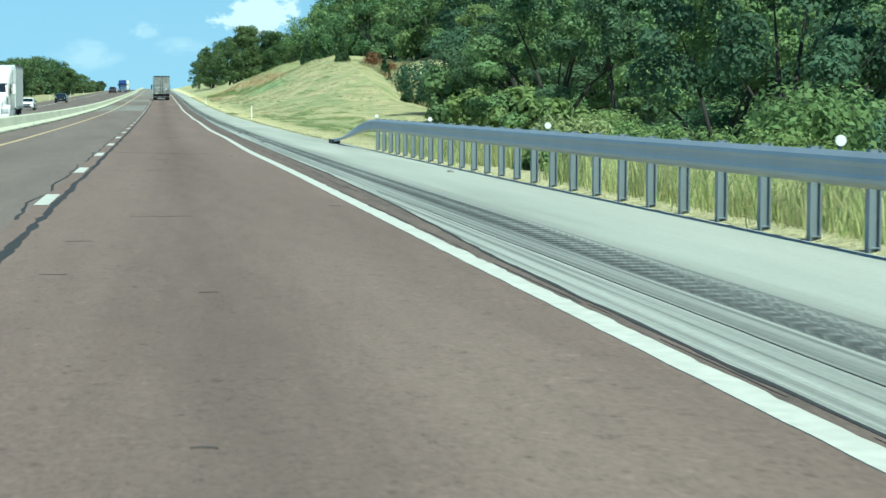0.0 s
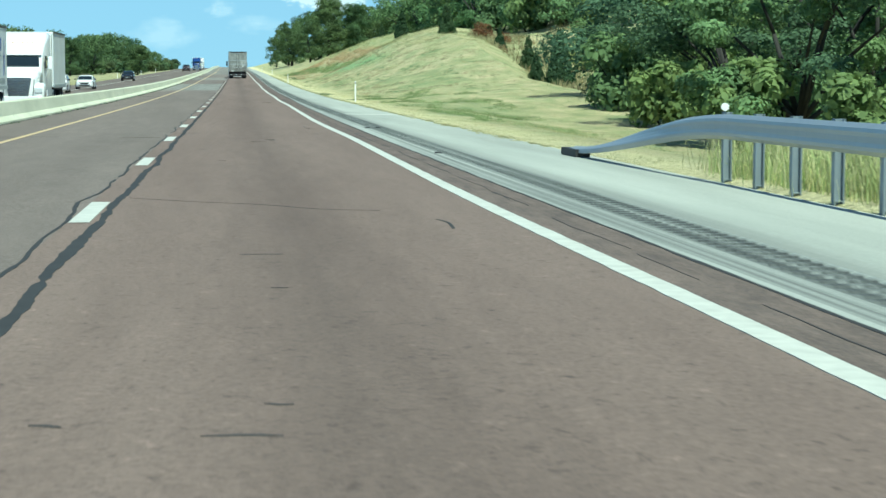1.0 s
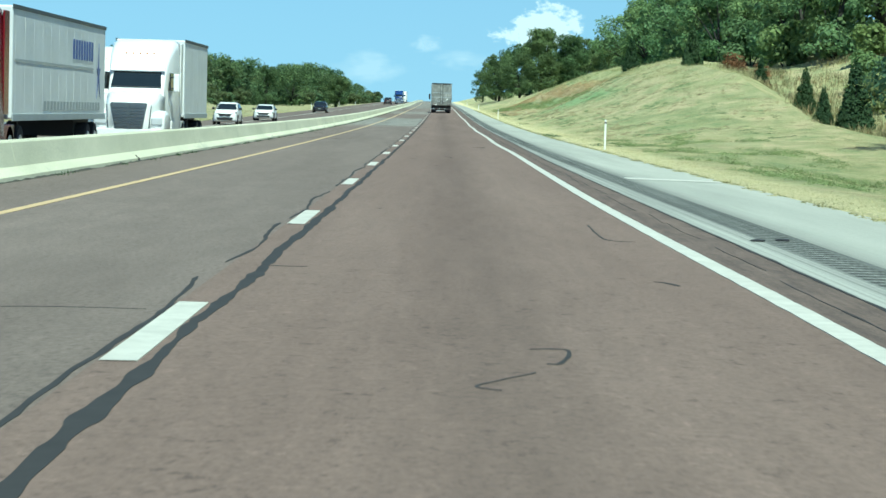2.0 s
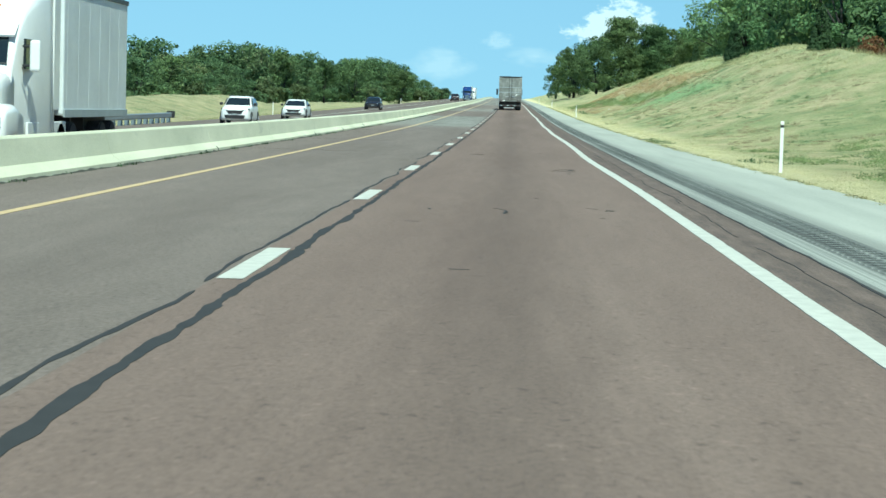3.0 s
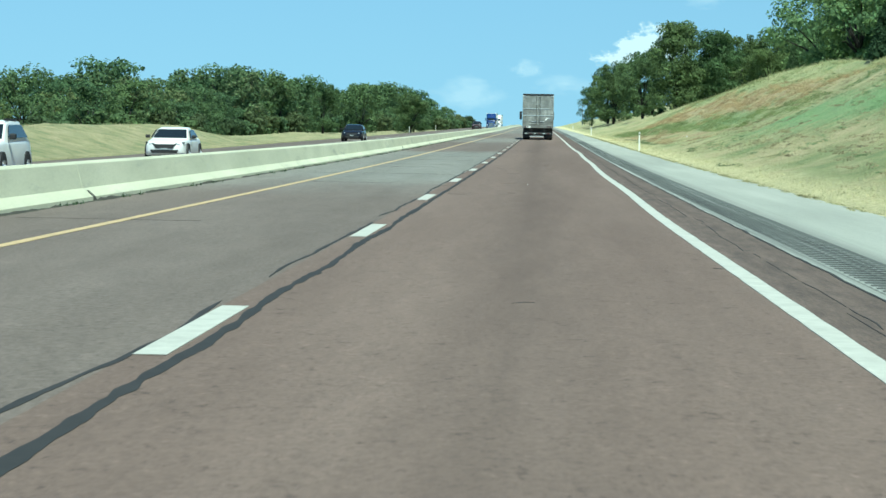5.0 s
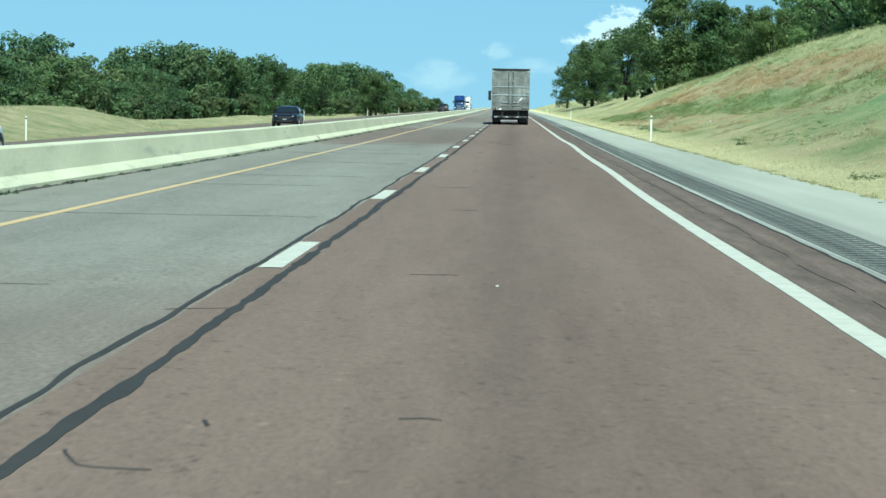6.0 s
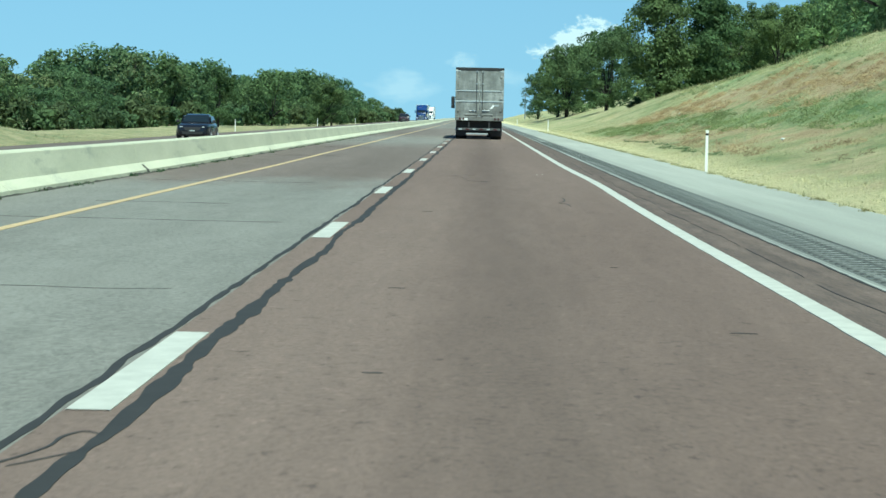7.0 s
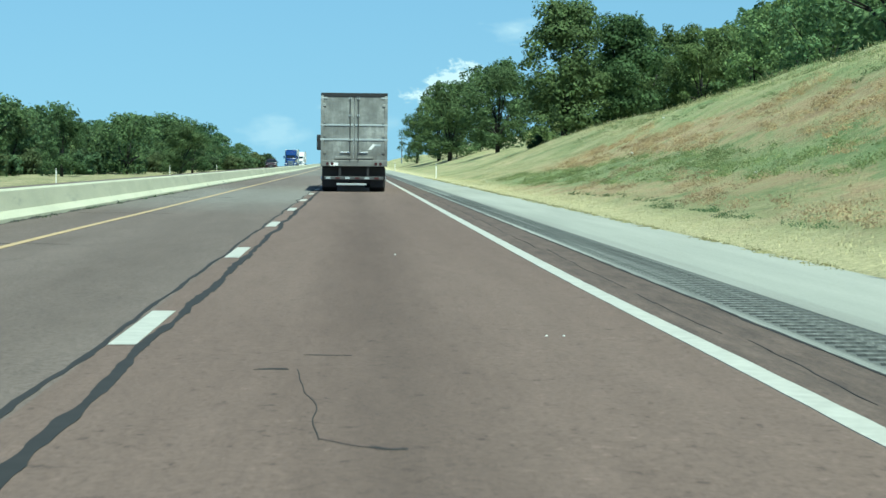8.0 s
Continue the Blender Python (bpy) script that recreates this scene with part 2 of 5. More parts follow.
def leaf_mat(name, dark, light, warm=None):
    def build(n, l):
        g = n.new("ShaderNodeNewGeometry")
        oi = n.new("ShaderNodeObjectInfo")
        v = coords(n, l)
        a = tex(n, l, v, 0.45, 3)
        stops = [(0.0, tuple(p + 0.2 * (q - p) for p, q in zip(dark, light))), (1.0, tuple(q - 0.15 * (q - p) for p, q in zip(dark, light)))]
        if warm:
            stops = [(0.0, dark), (0.8, light), (1.0, warm)]
        c = ramp(n, l, g.outputs["Random Per Island"], stops)
        c = mix(n, l, 0.7, c, ramp(n, l, a, [(0.3, grey(0.42)), (0.7, grey(1.5))]), "MULTIPLY")
        c = mix(n, l, 0.6, c, ramp(n, l, oi.outputs["Random"], [(0.0, (0.62, 0.78, 0.70)), (0.35, (0.9, 0.95, 0.95)), (0.7, (1.15, 1.1, 0.95)), (1.0, (1.28, 1.20, 0.95))]), "MULTIPLY")
        return c, None
    m = mat(name, build, 0.7, 0, 0, 0.18)
    n, l = m.node_tree.nodes, m.node_tree.links
    b = n["Principled BSDF"]
    t = n.new("ShaderNodeBsdfTranslucent")
    s = n.new("ShaderNodeMixShader")
    s.inputs[0].default_value = 0.42
    l.new(b.inputs["Base Color"].links[0].from_socket, t.inputs[0])
    l.new(b.outputs[0], s.inputs[1])
    l.new(t.outputs[0], s.inputs[2])
    l.new(s.outputs[0], n["Material Output"].inputs[0])
    return m


M_LEAF = leaf_mat("oak foliage", (0.105, 0.175, 0.084), (0.255, 0.370, 0.175))
M_LEAF_D = leaf_mat("dark oak foliage", (0.068, 0.110, 0.050), (0.178, 0.250, 0.112))
# darker, bluer leaf for the hollow: its deep shade is put into the colour
M_LEAF_H = leaf_mat("shade-darkened hollow foliage", (0.052, 0.098, 0.062), (0.150, 0.235, 0.140))
M_LEAF_L = leaf_mat("light green foliage", (0.130, 0.200, 0.080), (0.300, 0.390, 0.165))
M_CEDAR = leaf_mat("dark cedar foliage", (0.042, 0.080, 0.040), (0.100, 0.160, 0.076))
M_RUST = leaf_mat("rusty dead foliage", (0.15, 0.08, 0.045), (0.28, 0.155, 0.09))
M_DRY = leaf_mat("dry straw grass", (0.43, 0.40, 0.19), (0.65, 0.59, 0.345))


def blade_build(n, l):
    c, _ = grass_build(n, l)
    g = n.new("ShaderNodeNewGeometry")
    return mix(n, l, 0.8, c, ramp(n, l, g.outputs["Random Per Island"], [(0.0, grey(0.78)), (1.0, (1.16, 1.14, 1.1))]), "MULTIPLY"), None


M_BLADE = mat("green and straw grass blades", blade_build, 0.7, 0, 0, 0.2)
M_TALL = leaf_mat("tall roadside grass", (0.20, 0.28, 0.11), (0.50, 0.56, 0.27), (0.70, 0.64, 0.38))
M_DEADWEED = leaf_mat("rusty and tan dead weeds", (0.35, 0.255, 0.155), (0.48, 0.385, 0.24), (0.52, 0.47, 0.30))
M_WEED = leaf_mat("green slope weeds", (0.165, 0.225, 0.105), (0.265, 0.325, 0.16), (0.38, 0.375, 0.21))
M_SCRUB = leaf_mat("tan and olive scrub grass", (0.24, 0.22, 0.115), (0.50, 0.42, 0.25), (0.44, 0.27, 0.17))
M_FOOT = leaf_mat("fresh green weeds", (0.17, 0.235, 0.11), (0.30, 0.37, 0.19))
M_EDGE = leaf_mat("dry and olive edge grass", (0.20, 0.21, 0.10), (0.50, 0.46, 0.26))
# far-wood greens, tuned with the haze of distance put into the leaf colour
M_LEAF_FAR = leaf_mat("haze-tinted green foliage", (0.076, 0.129, 0.067), (0.172, 0.255, 0.124))
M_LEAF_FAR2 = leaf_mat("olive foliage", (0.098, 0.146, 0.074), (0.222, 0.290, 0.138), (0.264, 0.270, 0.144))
M_SHRUB = leaf_mat("pale yellow-green shrub leaves", (0.22, 0.27, 0.12), (0.46, 0.50, 0.25))
M_BUSH_BROWN = leaf_mat("brownish olive bush leaves", (0.072, 0.105, 0.052), (0.165, 0.212, 0.108))
M_BARK = plain("grey brown bark", (0.032, 0.030, 0.027), 0.9, 0, 0.4, 6)


# ---- plan: the road's line and the lie of the land ----
def road_x(y):
    s = min(y, 700) - 120
    return 1.488e-5 * s * s / 2 - 1.0e-7 * s ** 3 / 6


def road_z(y):
    s = min(y, 275) - 120
    z = 4.411e-5 * s * s / 2
    if y > 275:
        z += 0.0069 * (min(y, 950) - 275)
    if y > 850:
        z -= 1.2e-5 * (min(y, 1500) - 850) ** 2
    if y > 1500:
        z -= 0.012 * (y - 1500)
    return z


OPP = -0.45  # the opposite carriageway lies lower


def at_road(x, y, z=0.0):
    return Vector((x + road_x(y), y, z + road_z(y)))


def lerp_table(v, table):
    if v <= table[0][0]:
        return table[0][1]
    for (a, p), (b, q) in zip(table, table[1:]):
        if v <= b:
            k = (v - a) / (b - a)
            return p + (q - p) * k
    return table[-1][1]


def smooth(a, b, v):
    k = max(0.0, min(1.0, (v - a) / (b - a)))
    return k * k * (3 - 2 * k)


# height of the hill's shoulder, 20 m from the lane line, by the distance along the road
CREST = [(60, -1.2), (120, -0.2), (150, 0.35), (165, 0.9), (177, 2.3), (195, 4.7), (213, 5.8), (236, 6.6), (252, 6.4), (272, 6.2), (290, 6.95), (308, 7.15),
         (340, 6.8), (372, 6.5), (397, 6.1), (414, 5.6), (434, 5.2), (500, 5.2), (630, 5.9), (900, 8.0)]


def land_z(x, y):
    """The ground's height; x counted from the lane line."""
    base = road_z(y)
    if -18.6 <= x <= 7.25:
        return base - 0.30 + (OPP if x < -5.25 else 0.0)
    bumpy = noise.noise((x * 0.06, y * 0.03, 1.7)) * 0.5 + noise.noise((x * 0.22, y * 0.16, 4.1)) * 0.16 + noise.noise((x * 0.75, y * 0.42, 8.3)) * 0.10
    if x > 7.25:
        # the hill's nose is swept back from the road
        top = lerp_table(y - 6.0 * max(0.0, min(x - 20, 5.0)) * (1 - smooth(280, 360, y)), CREST)
        k = max(0.0, (x - 7.7) / 12.3)
        if k < 1:
            shape = 0.35 * k + 0.65 * k ** 1.7
            z = base - 0.02 + (top - base) * shape * (1 - 0.12 * smooth(0.7, 1.0, k))
        else:
            z = base + (top - base) * 0.88 + (top - base) * 0.12 * smooth(20, 24, x) + smooth(29, 46, x) * 5.0 * smooth(150, 215, y)
        if y < 150:
            z -= smooth(9, 16, x) * 1.3 * (1 - smooth(70, 150, y))
            z += smooth(24, 60, x) * 6.0 * (1 - smooth(120, 170, y))
        z -= smooth(58, 140, x) * 9.0
        z += 1.0 * math.exp(-((x - 25.5) / 3.5) ** 2 - ((y - 199) / 11) ** 2)
        return z + bumpy * smooth(8.5, 14, x) - 0.08 * (1 - smooth(7.25, 7.6, x))
    d = -18.6 - x
    mound = 2.1 * math.exp(-((d - 15) / 6.5) ** 2) * (0.35 + 0.65 * smooth(210, 300, y)) * (1 - smooth(345, 395, y))
    return base + OPP - 0.10 - smooth(0, 8, d) * 0.9 - smooth(20, 60, d) * 1.0 + mound + bumpy * smooth(1, 8, d) - smooth(150, 900, d) * 25


# ---- helpers for meshes ----
def mesh_from(name, verts, faces, material):
    me = bpy.data.meshes.new(name)
    me.from_pydata([tuple(v) for v in verts], [], faces)
    me.materials.append(material)
    me.update()
    return me


def part(name, bm, material, parent=None, label="", shade=False):
    """Links a bmesh as one mesh object under a thing or a part."""
    me = bpy.data.meshes.new(name)
    bmesh.ops.recalc_face_normals(bm, faces=bm.faces)
    bm.to_mesh(me)
    bm.free()
    me.materials.append(material)
    if shade:
        me.shade_smooth()
    ob = new(name, me)
    if parent is not None:
        ob.parent = parent
    if label:
        ob["label"] = label
    return ob


def piece(name, me, parent=None, label=""):
    ob = new(name, me)
    if parent is not None:
        ob.parent = parent
    if label:
        ob["label"] = label
    return ob


def thing(name, label, category, group="", m=None, kind=""):
    ob = new(name)
    ob.empty_display_size = 0.3
    tagged(ob, label, category, group, kind)
    if m is not None:
        ob.matrix_world = m
    return ob


def add_box(bm, x0, x1, y0, y1, z0, z1, bevel=0.0):
    v = [bm.verts.new((x, y, z)) for z in (z0, z1) for y in (y0, y1) for x in (x0, x1)]
    fs = [bm.faces.new([v[i] for i in q]) for q in ((0, 2, 3, 1), (4, 5, 7, 6), (0, 1, 5, 4), (2, 6, 7, 3), (0, 4, 6, 2), (1, 3, 7, 5))]
    if bevel:
        es = {e for f in fs for e in f.edges}
        bmesh.ops.bevel(bm, geom=list(es), offset=bevel, segments=2, affect="EDGES", profile=0.5)
    return bm


def box(x0, x1, y0, y1, z0, z1, bevel=0.0):
    return add_box(bmesh.new(), x0, x1, y0, y1, z0, z1, bevel)


def add_tube(bm, a, b, r0, r1=None, seg=10):
    a, b = Vector(a), Vector(b)
    r1 = r0 if r1 is None else r1
    q = (b - a).to_track_quat("Z", "Y")
    rings = []
    for p, r in ((a, r0), (b, r1)):
        rings.append([bm.verts.new(p + q @ Vector((r * math.cos(t), r * math.sin(t), 0))) for t in (i * math.tau / seg for i in range(seg))])
    for i in range(seg):
        j = (i + 1) % seg
        bm.faces.new((rings[0][i], rings[0][j], rings[1][j], rings[1][i]))
    bm.faces.new(rings[0][::-1])
    bm.faces.new(rings[1])
    return bm


def tube(a, b, r0, r1=None, seg=10):
    return add_tube(bmesh.new(), a, b, r0, r1, seg)


def stations(y0, y1):
    ys, y = [], y0
    while y < y1:
        ys.append(y)
        y += 4.0 if y < 420 else (12.0 if y < 1000 else 60.0)
    return ys + [y1]


def sweep(name, section, ys, material, closed=False):
    """A cross-section of (x, z) points carried along the road."""
    k = len(section)
    verts = [at_road(x(y) if callable(x) else x, y, z) for y in ys for x, z in section]
    faces = []
    for i in range(len(ys) - 1):
        for j in range(k if closed else k - 1):
            a, b = i * k + j, i * k + (j + 1) % k
            faces.append((a, b, b + k, a + k))
    if closed:
        faces += [tuple(range(k)), tuple(range((len(ys) - 1) * k, len(ys) * k))[::-1]]
    me = mesh_from(name, verts, faces, material)
    bm = bmesh.new()
    bm.from_mesh(me)
    bmesh.ops.recalc_face_normals(bm, faces=bm.faces)
    if not closed and bm.faces[0].normal.z < 0 if (bm.faces.ensure_lookup_table() is None) else False:
        bmesh.ops.reverse_faces(bm, faces=bm.faces)
    bm.to_mesh(me)
    bm.free()
    return me


# ---- the land ----
def grid_steps(spans):
    out = []
    for a, b, step in spans:
        n = max(1, round((b - a) / step))
        out += [a + (b - a) * i / n for i in range(n)]
    return out + [spans[-1][1]]


XS = grid_steps([(-2600, -300, 230), (-300, -70, 12), (-70, -18.7, 1.9), (-18.7, -18.5, 0.2), (-18.5, -5.3, 4.4), (-5.3, -5.2, 0.1), (-5.2, 7.2, 4.0), (7.2, 7.6, 0.2), (7.6, 26, 0.6), (26, 70, 2), (70, 300, 12), (300, 2600, 230)])
YS = grid_steps([(-400, -40, 30), (-40, 130, 4), (130, 420, 1.6), (420, 640, 4), (640, 1000, 15), (1000, 4600, 150)])
land = [Vector((x + road_x(y), y, land_z(x, y))) for y in YS for x in XS]
nx = len(XS)
land_faces = [(j * nx + i, j * nx + i + 1, (j + 1) * nx + i + 1, (j + 1) * nx + i) for j in range(len(YS) - 1) for i in range(nx - 1)]
ground = tagged(new("ground", mesh_from("ground", land, land_faces, M_GRASS)), "mown grass hillside and verge, green with dry straw patches", "grass", kind="structure")
ground.data.shade_smooth()

# ---- carriageway ----


def slab_edge_build(n, l):
    run = tex(n, l, coords(n, l, 11, 0.03, 1), 1.0, 5, 0.7)
    fine = tex(n, l, coords(n, l), 24, 4, 0.7)
    c = ramp(n, l, run, [(0.36, (0.13, 0.135, 0.125)), (0.5, (0.27, 0.28, 0.255)), (0.64, (0.40, 0.41, 0.37))])
    return mix(n, l, 0.4, c, ramp(n, l, fine, [(0.3, grey(0.6)), (0.7, grey(1.3))]), "MULTIPLY"), fine


M_SLAB_EDGE = mat("streaked pale slab edge", slab_edge_build, 0.85, 0, 0.004, 0.3)
RY = stations(-60, 2400)


def line_x(y):
    """Middle of the white edge line, which wanders a little along the road."""
    table = [(0, 3.80), (38, 3.83), (44, 3.80), (52, 3.74), (70, 3.80), (75, 3.82), (82, 3.76), (93, 3.71), (110, 3.76), (123, 3.80), (130, 3.81), (139, 3.75), (147, 3.71), (156, 3.77),
             (166, 3.79), (178, 3.74), (190, 3.68), (203, 3.74), (212, 3.69), (222, 3.68), (235, 3.78), (244, 3.74), (255, 3.77), (264, 3.84), (271, 3.76), (279, 3.71), (300, 3.70)]
    return sum(lerp_table(y + d, table) for d in (-4, -2, 0, 2, 4)) / 5


def slab_x(y):
    """Where the red asphalt ends and the pale slab begins."""
    return lerp_table(y, [(8, 4.00), (14, 4.03), (24, 4.26), (36, 4.40), (120, 4.42), (150, 4.53)]) + 0.02 * noise.noise((y * 0.35, 3.0, 0))


def groove_x(y):
    return lerp_table(y, [(100, 4.76), (150, 4.62)])


road = thing("road", "two-lane reddish asphalt carriageway with worn markings", "road", kind="structure")
piece("right_lane", sweep("right_lane", [(-0.10, -0.25), (-0.10, 0), (line_x, 0), (line_x, -0.25)], RY, M_RED_ROAD), road, "reddish brown asphalt lane")
piece("left_lane", sweep("left_lane", [(-5.29, -0.6), (-5.29, 0), (-0.10, 0), (-0.10, -0.25)], RY, M_LEFT_ROAD), road, "brown asphalt lane with grey concrete patches")
piece("seam_strip", sweep("seam_strip", [(line_x, -0.25), (line_x, 0), (slab_x, 0), (slab_x, -0.25)], RY, M_STRIP), road, "dark crumbling asphalt edge")
far_road = thing("opposite_road", "grey brown opposite carriageway beyond the median barrier", "road", kind="structure")
piece("lanes", sweep("lanes", [(-18.4, OPP - 0.2), (-18.4, OPP), (-5.3, OPP), (-5.3, OPP - 0.2)], RY, M_FAR_ROAD), far_road)
for x in (-7.4, -15.0):
    piece("edge_line", sweep("edge_line", [(x, OPP), (x, OPP + 0.005), (x + 0.13, OPP + 0.005), (x + 0.13, OPP)], stations(-60, 1300), M_WHITE_LINE if x < -10 else M_YELLOW_LINE), far_road)
shoulder = thing("shoulder", "pale concrete shoulder with dark tyre-marked rumble strip", "road shoulder", kind="structure")
piece("slab_edge", sweep("slab_edge", [(slab_x, -0.25), (slab_x, 0), (groove_x, 0), (groove_x, -0.25)], RY, M_SLAB_EDGE), shoulder)
piece("slab", sweep("slab", [(5.25, -0.25), (5.25, 0), (7.28, -0.03), (7.28, -0.25)], RY, M_SHOULDER), shoulder)


def rumble_strip():
    """Milled grooves 0.18 m long, 0.3 m apart, shallow at both ends."""
    verts, faces, dark = [], [], []
    y, k = -20.0, 0
    while y < 330:
        for dy, z in ((0, 0), (0.04, -0.013), (0.14, -0.013), (0.18, 0)):
            a, b = groove_x(y), 5.25
            verts += [at_road(a, y + dy, 0), at_road(a + 0.06, y + dy, z), at_road(b - 0.06, y + dy, z), at_road(b, y + dy, 0)]
            dark += [dy < 0.17]
        y += 0.3
    for y in stations(330, 2400):
        a = groove_x(y)
        verts += [at_road(x, y, 0) for x in (a, a + 0.06, 5.19, 5.25)]
        dark.append(False)
    slots = []
    for i in range(len(verts) // 4 - 1):
        for j in range(3):
            faces.append((4 * i + j, 4 * i + j + 1, 4 * i + j + 5, 4 * i + j + 4))
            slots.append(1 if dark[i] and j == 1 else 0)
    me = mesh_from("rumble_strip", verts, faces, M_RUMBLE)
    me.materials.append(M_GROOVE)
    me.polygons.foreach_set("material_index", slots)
    return me


piece("rumble_strip", rumble_strip(), shoulder, "dark tyre-stained rumble grooves")["kind"] = "stuff"
markings = thing("road_markings", "worn white and yellow painted lane lines", "road marking", kind="structure")


def paint_line(name, centre, half, material, rag=0.012):
    """A sprayed line with slightly ragged edges along centre(y)."""
    ys = [-20 + 0.2 * i for i in range(500)] + [80 + 0.5 * i for i in range(520)] + stations(340, 1300)[1:]
    verts = []
    for y in ys:
        x = centre(y)
        a = 0.010 * noise.noise((y * 1.9, half, 0))
        b = (rag if y < 32 else 0.009) * (noise.noise((y * 1.3, half, 5)) + 0.6 * noise.noise((y * 4.1, half, 7)))
        verts += [at_road(x - half + a, y, 0), at_road(x - half + a, y, 0.005), at_road(x + half + b, y, 0.005), at_road(x + half + b, y, 0)]
    faces = [(4 * i + j, 4 * i + j + 1, 4 * i + j + 5, 4 * i + j + 4) for i in range(len(ys) - 1) for j in range(3)]
    piece(name, mesh_from(name, verts, faces, material), markings)


paint_line("white_edge_line", line_x, 0.083, M_WHITE_LINE, 0.028)
paint_line("yellow_edge_line", lambda y: -3.205 + 0.03 * noise.noise((y * 0.05, -3.27, 9)), 0.065, M_YELLOW_LINE)
for n_dash in range(-2, 80):
    y0 = 12.192 * n_dash
    piece("lane_dash", sweep("lane_dash", [(-0.09, 0), (-0.09, 0.005), (0.09, 0.005), (0.09, 0)], [y0, y0 + 1.0, y0 + 2.0, y0 + 3.05], M_WHITE_LINE), markings)
piece("shoulder_mark", sweep("shoulder_mark", [(5.27, -0.01), (5.27, 0.004), (7.2, -0.022), (7.2, -0.035)], [104.9, 106.0], M_WHITE_LINE), markings)

# ---- median barrier ----
barrier = thing("median_barrier", "pale concrete median barrier with broken joints", "barrier", kind="structure")
SEC = [(-4.88, 0.0), (-4.89, 0.07), (-5.07, 0.195), (-5.17, 0.56), (-5.21, 0.59), (-5.40, 0.59), (-5.42, 0.56), (-5.55, 0.0), (-5.72, -0.3), (-5.74, OPP), (-5.32, OPP), (-5.32, 0.0)]
y = -60.0
while y < 1300:
    seg = 12.0 if y < 420 else 60.0
    piece("barrier_segment", sweep("barrier_segment", SEC, [y, y + seg / 2, y + seg - 0.025], M_BARRIER, True), barrier)
    y += seg


# broken corners at the barrier's joints
def broken_joint(y, w, h):
    pts = [(-4.876, y - w * 0.4, 0.004), (-4.876, y + w * 0.6, 0.004), (-4.886, y + w * 0.25, 0.074), (-4.886 - h * 1.06, y + w * 0.1, 0.074 + h), (-4.886 - h * 0.7, y - w * 0.1, 0.074 + h * 0.7), (-4.886, y - w * 0.3, 0.074)]
    verts = [at_road(*p) for p in pts] + [at_road(p[0] - 0.03, p[1], p[2]) for p in pts]
    n = len(pts)
    faces = [(0, 1, 2, 5), (5, 2, 3, 4), (6, 11, 8, 7), (11, 10, 9, 8)] + [(i, i + n, (i + 1) % n + n, (i + 1) % n) for i in range(n)]
    piece("broken_joint", mesh_from("broken_joint", verts, faces, M_JOINT), barrier, "dark broken concrete corner")


M_JOINT = plain("dark broken concrete", (0.07, 0.07, 0.06), 0.95, 0, 0.4, 14)
joint_rng = random.Random(3)
for k in range(38):
    if joint_rng.random() < 0.6:
        broken_joint(-60.0 + 12 * k - 0.012, joint_rng.uniform(0.10, 0.4), joint_rng.uniform(0.02, 0.10))


# ---- trees ----
def leaf_cloud(rng, centres, radii, count, size, up=0.25, jitter=0.42):
    """Small leaf clumps on the skins of many blobs; each clump is one quad."""
    centres, radii = np.array(centres), np.array(radii)
    w = (radii[:, :2].prod(1)) ** 0.8
    pick = rng.choice(len(centres), count, p=w / w.sum())
    d = rng.normal(size=(count, 3))
    d /= np.linalg.norm(d, axis=1)[:, None]
    d[:, 2] = np.where(rng.random(count) < 0.35, np.abs(d[:, 2]), d[:, 2])
    depth = 1 - 0.35 * rng.random(count) ** 2 + 0.12 * rng.normal(size=count)
    p = centres[pick] + d * radii[pick] * depth[:, None]
    n = d + rng.normal(size=(count, 3)) * jitter
    n[:, 2] += up
    n /= np.linalg.norm(n, axis=1)[:, None]
    a = np.cross(n, rng.normal(size=(count, 3)))
    a /= np.linalg.norm(a, axis=1)[:, None]
    b = np.cross(n, a)
    s = size * (0.55 + 0.9 * rng.random(count))[:, None]
    bend = n * s * 0.25
    v = np.stack([p - a * s, p - b * s * 0.6 + bend, p + a * s, p + b * s * 0.6 + bend], 1).reshape(-1, 3)
    return v


def quads_mesh(name, v, material):
    k = len(v) // 4
    me = bpy.data.meshes.new(name)
    me.vertices.add(len(v))
    me.vertices.foreach_set("co", v.astype(np.float32).ravel())
    me.loops.add(4 * k)
    me.loops.foreach_set("vertex_index", np.arange(4 * k, dtype=np.int32))
    me.polygons.add(k)
    me.polygons.foreach_set("loop_start", np.arange(0, 4 * k, 4, dtype=np.int32))
    me.materials.append(material)
    me.update(calc_edges=True)
    return me


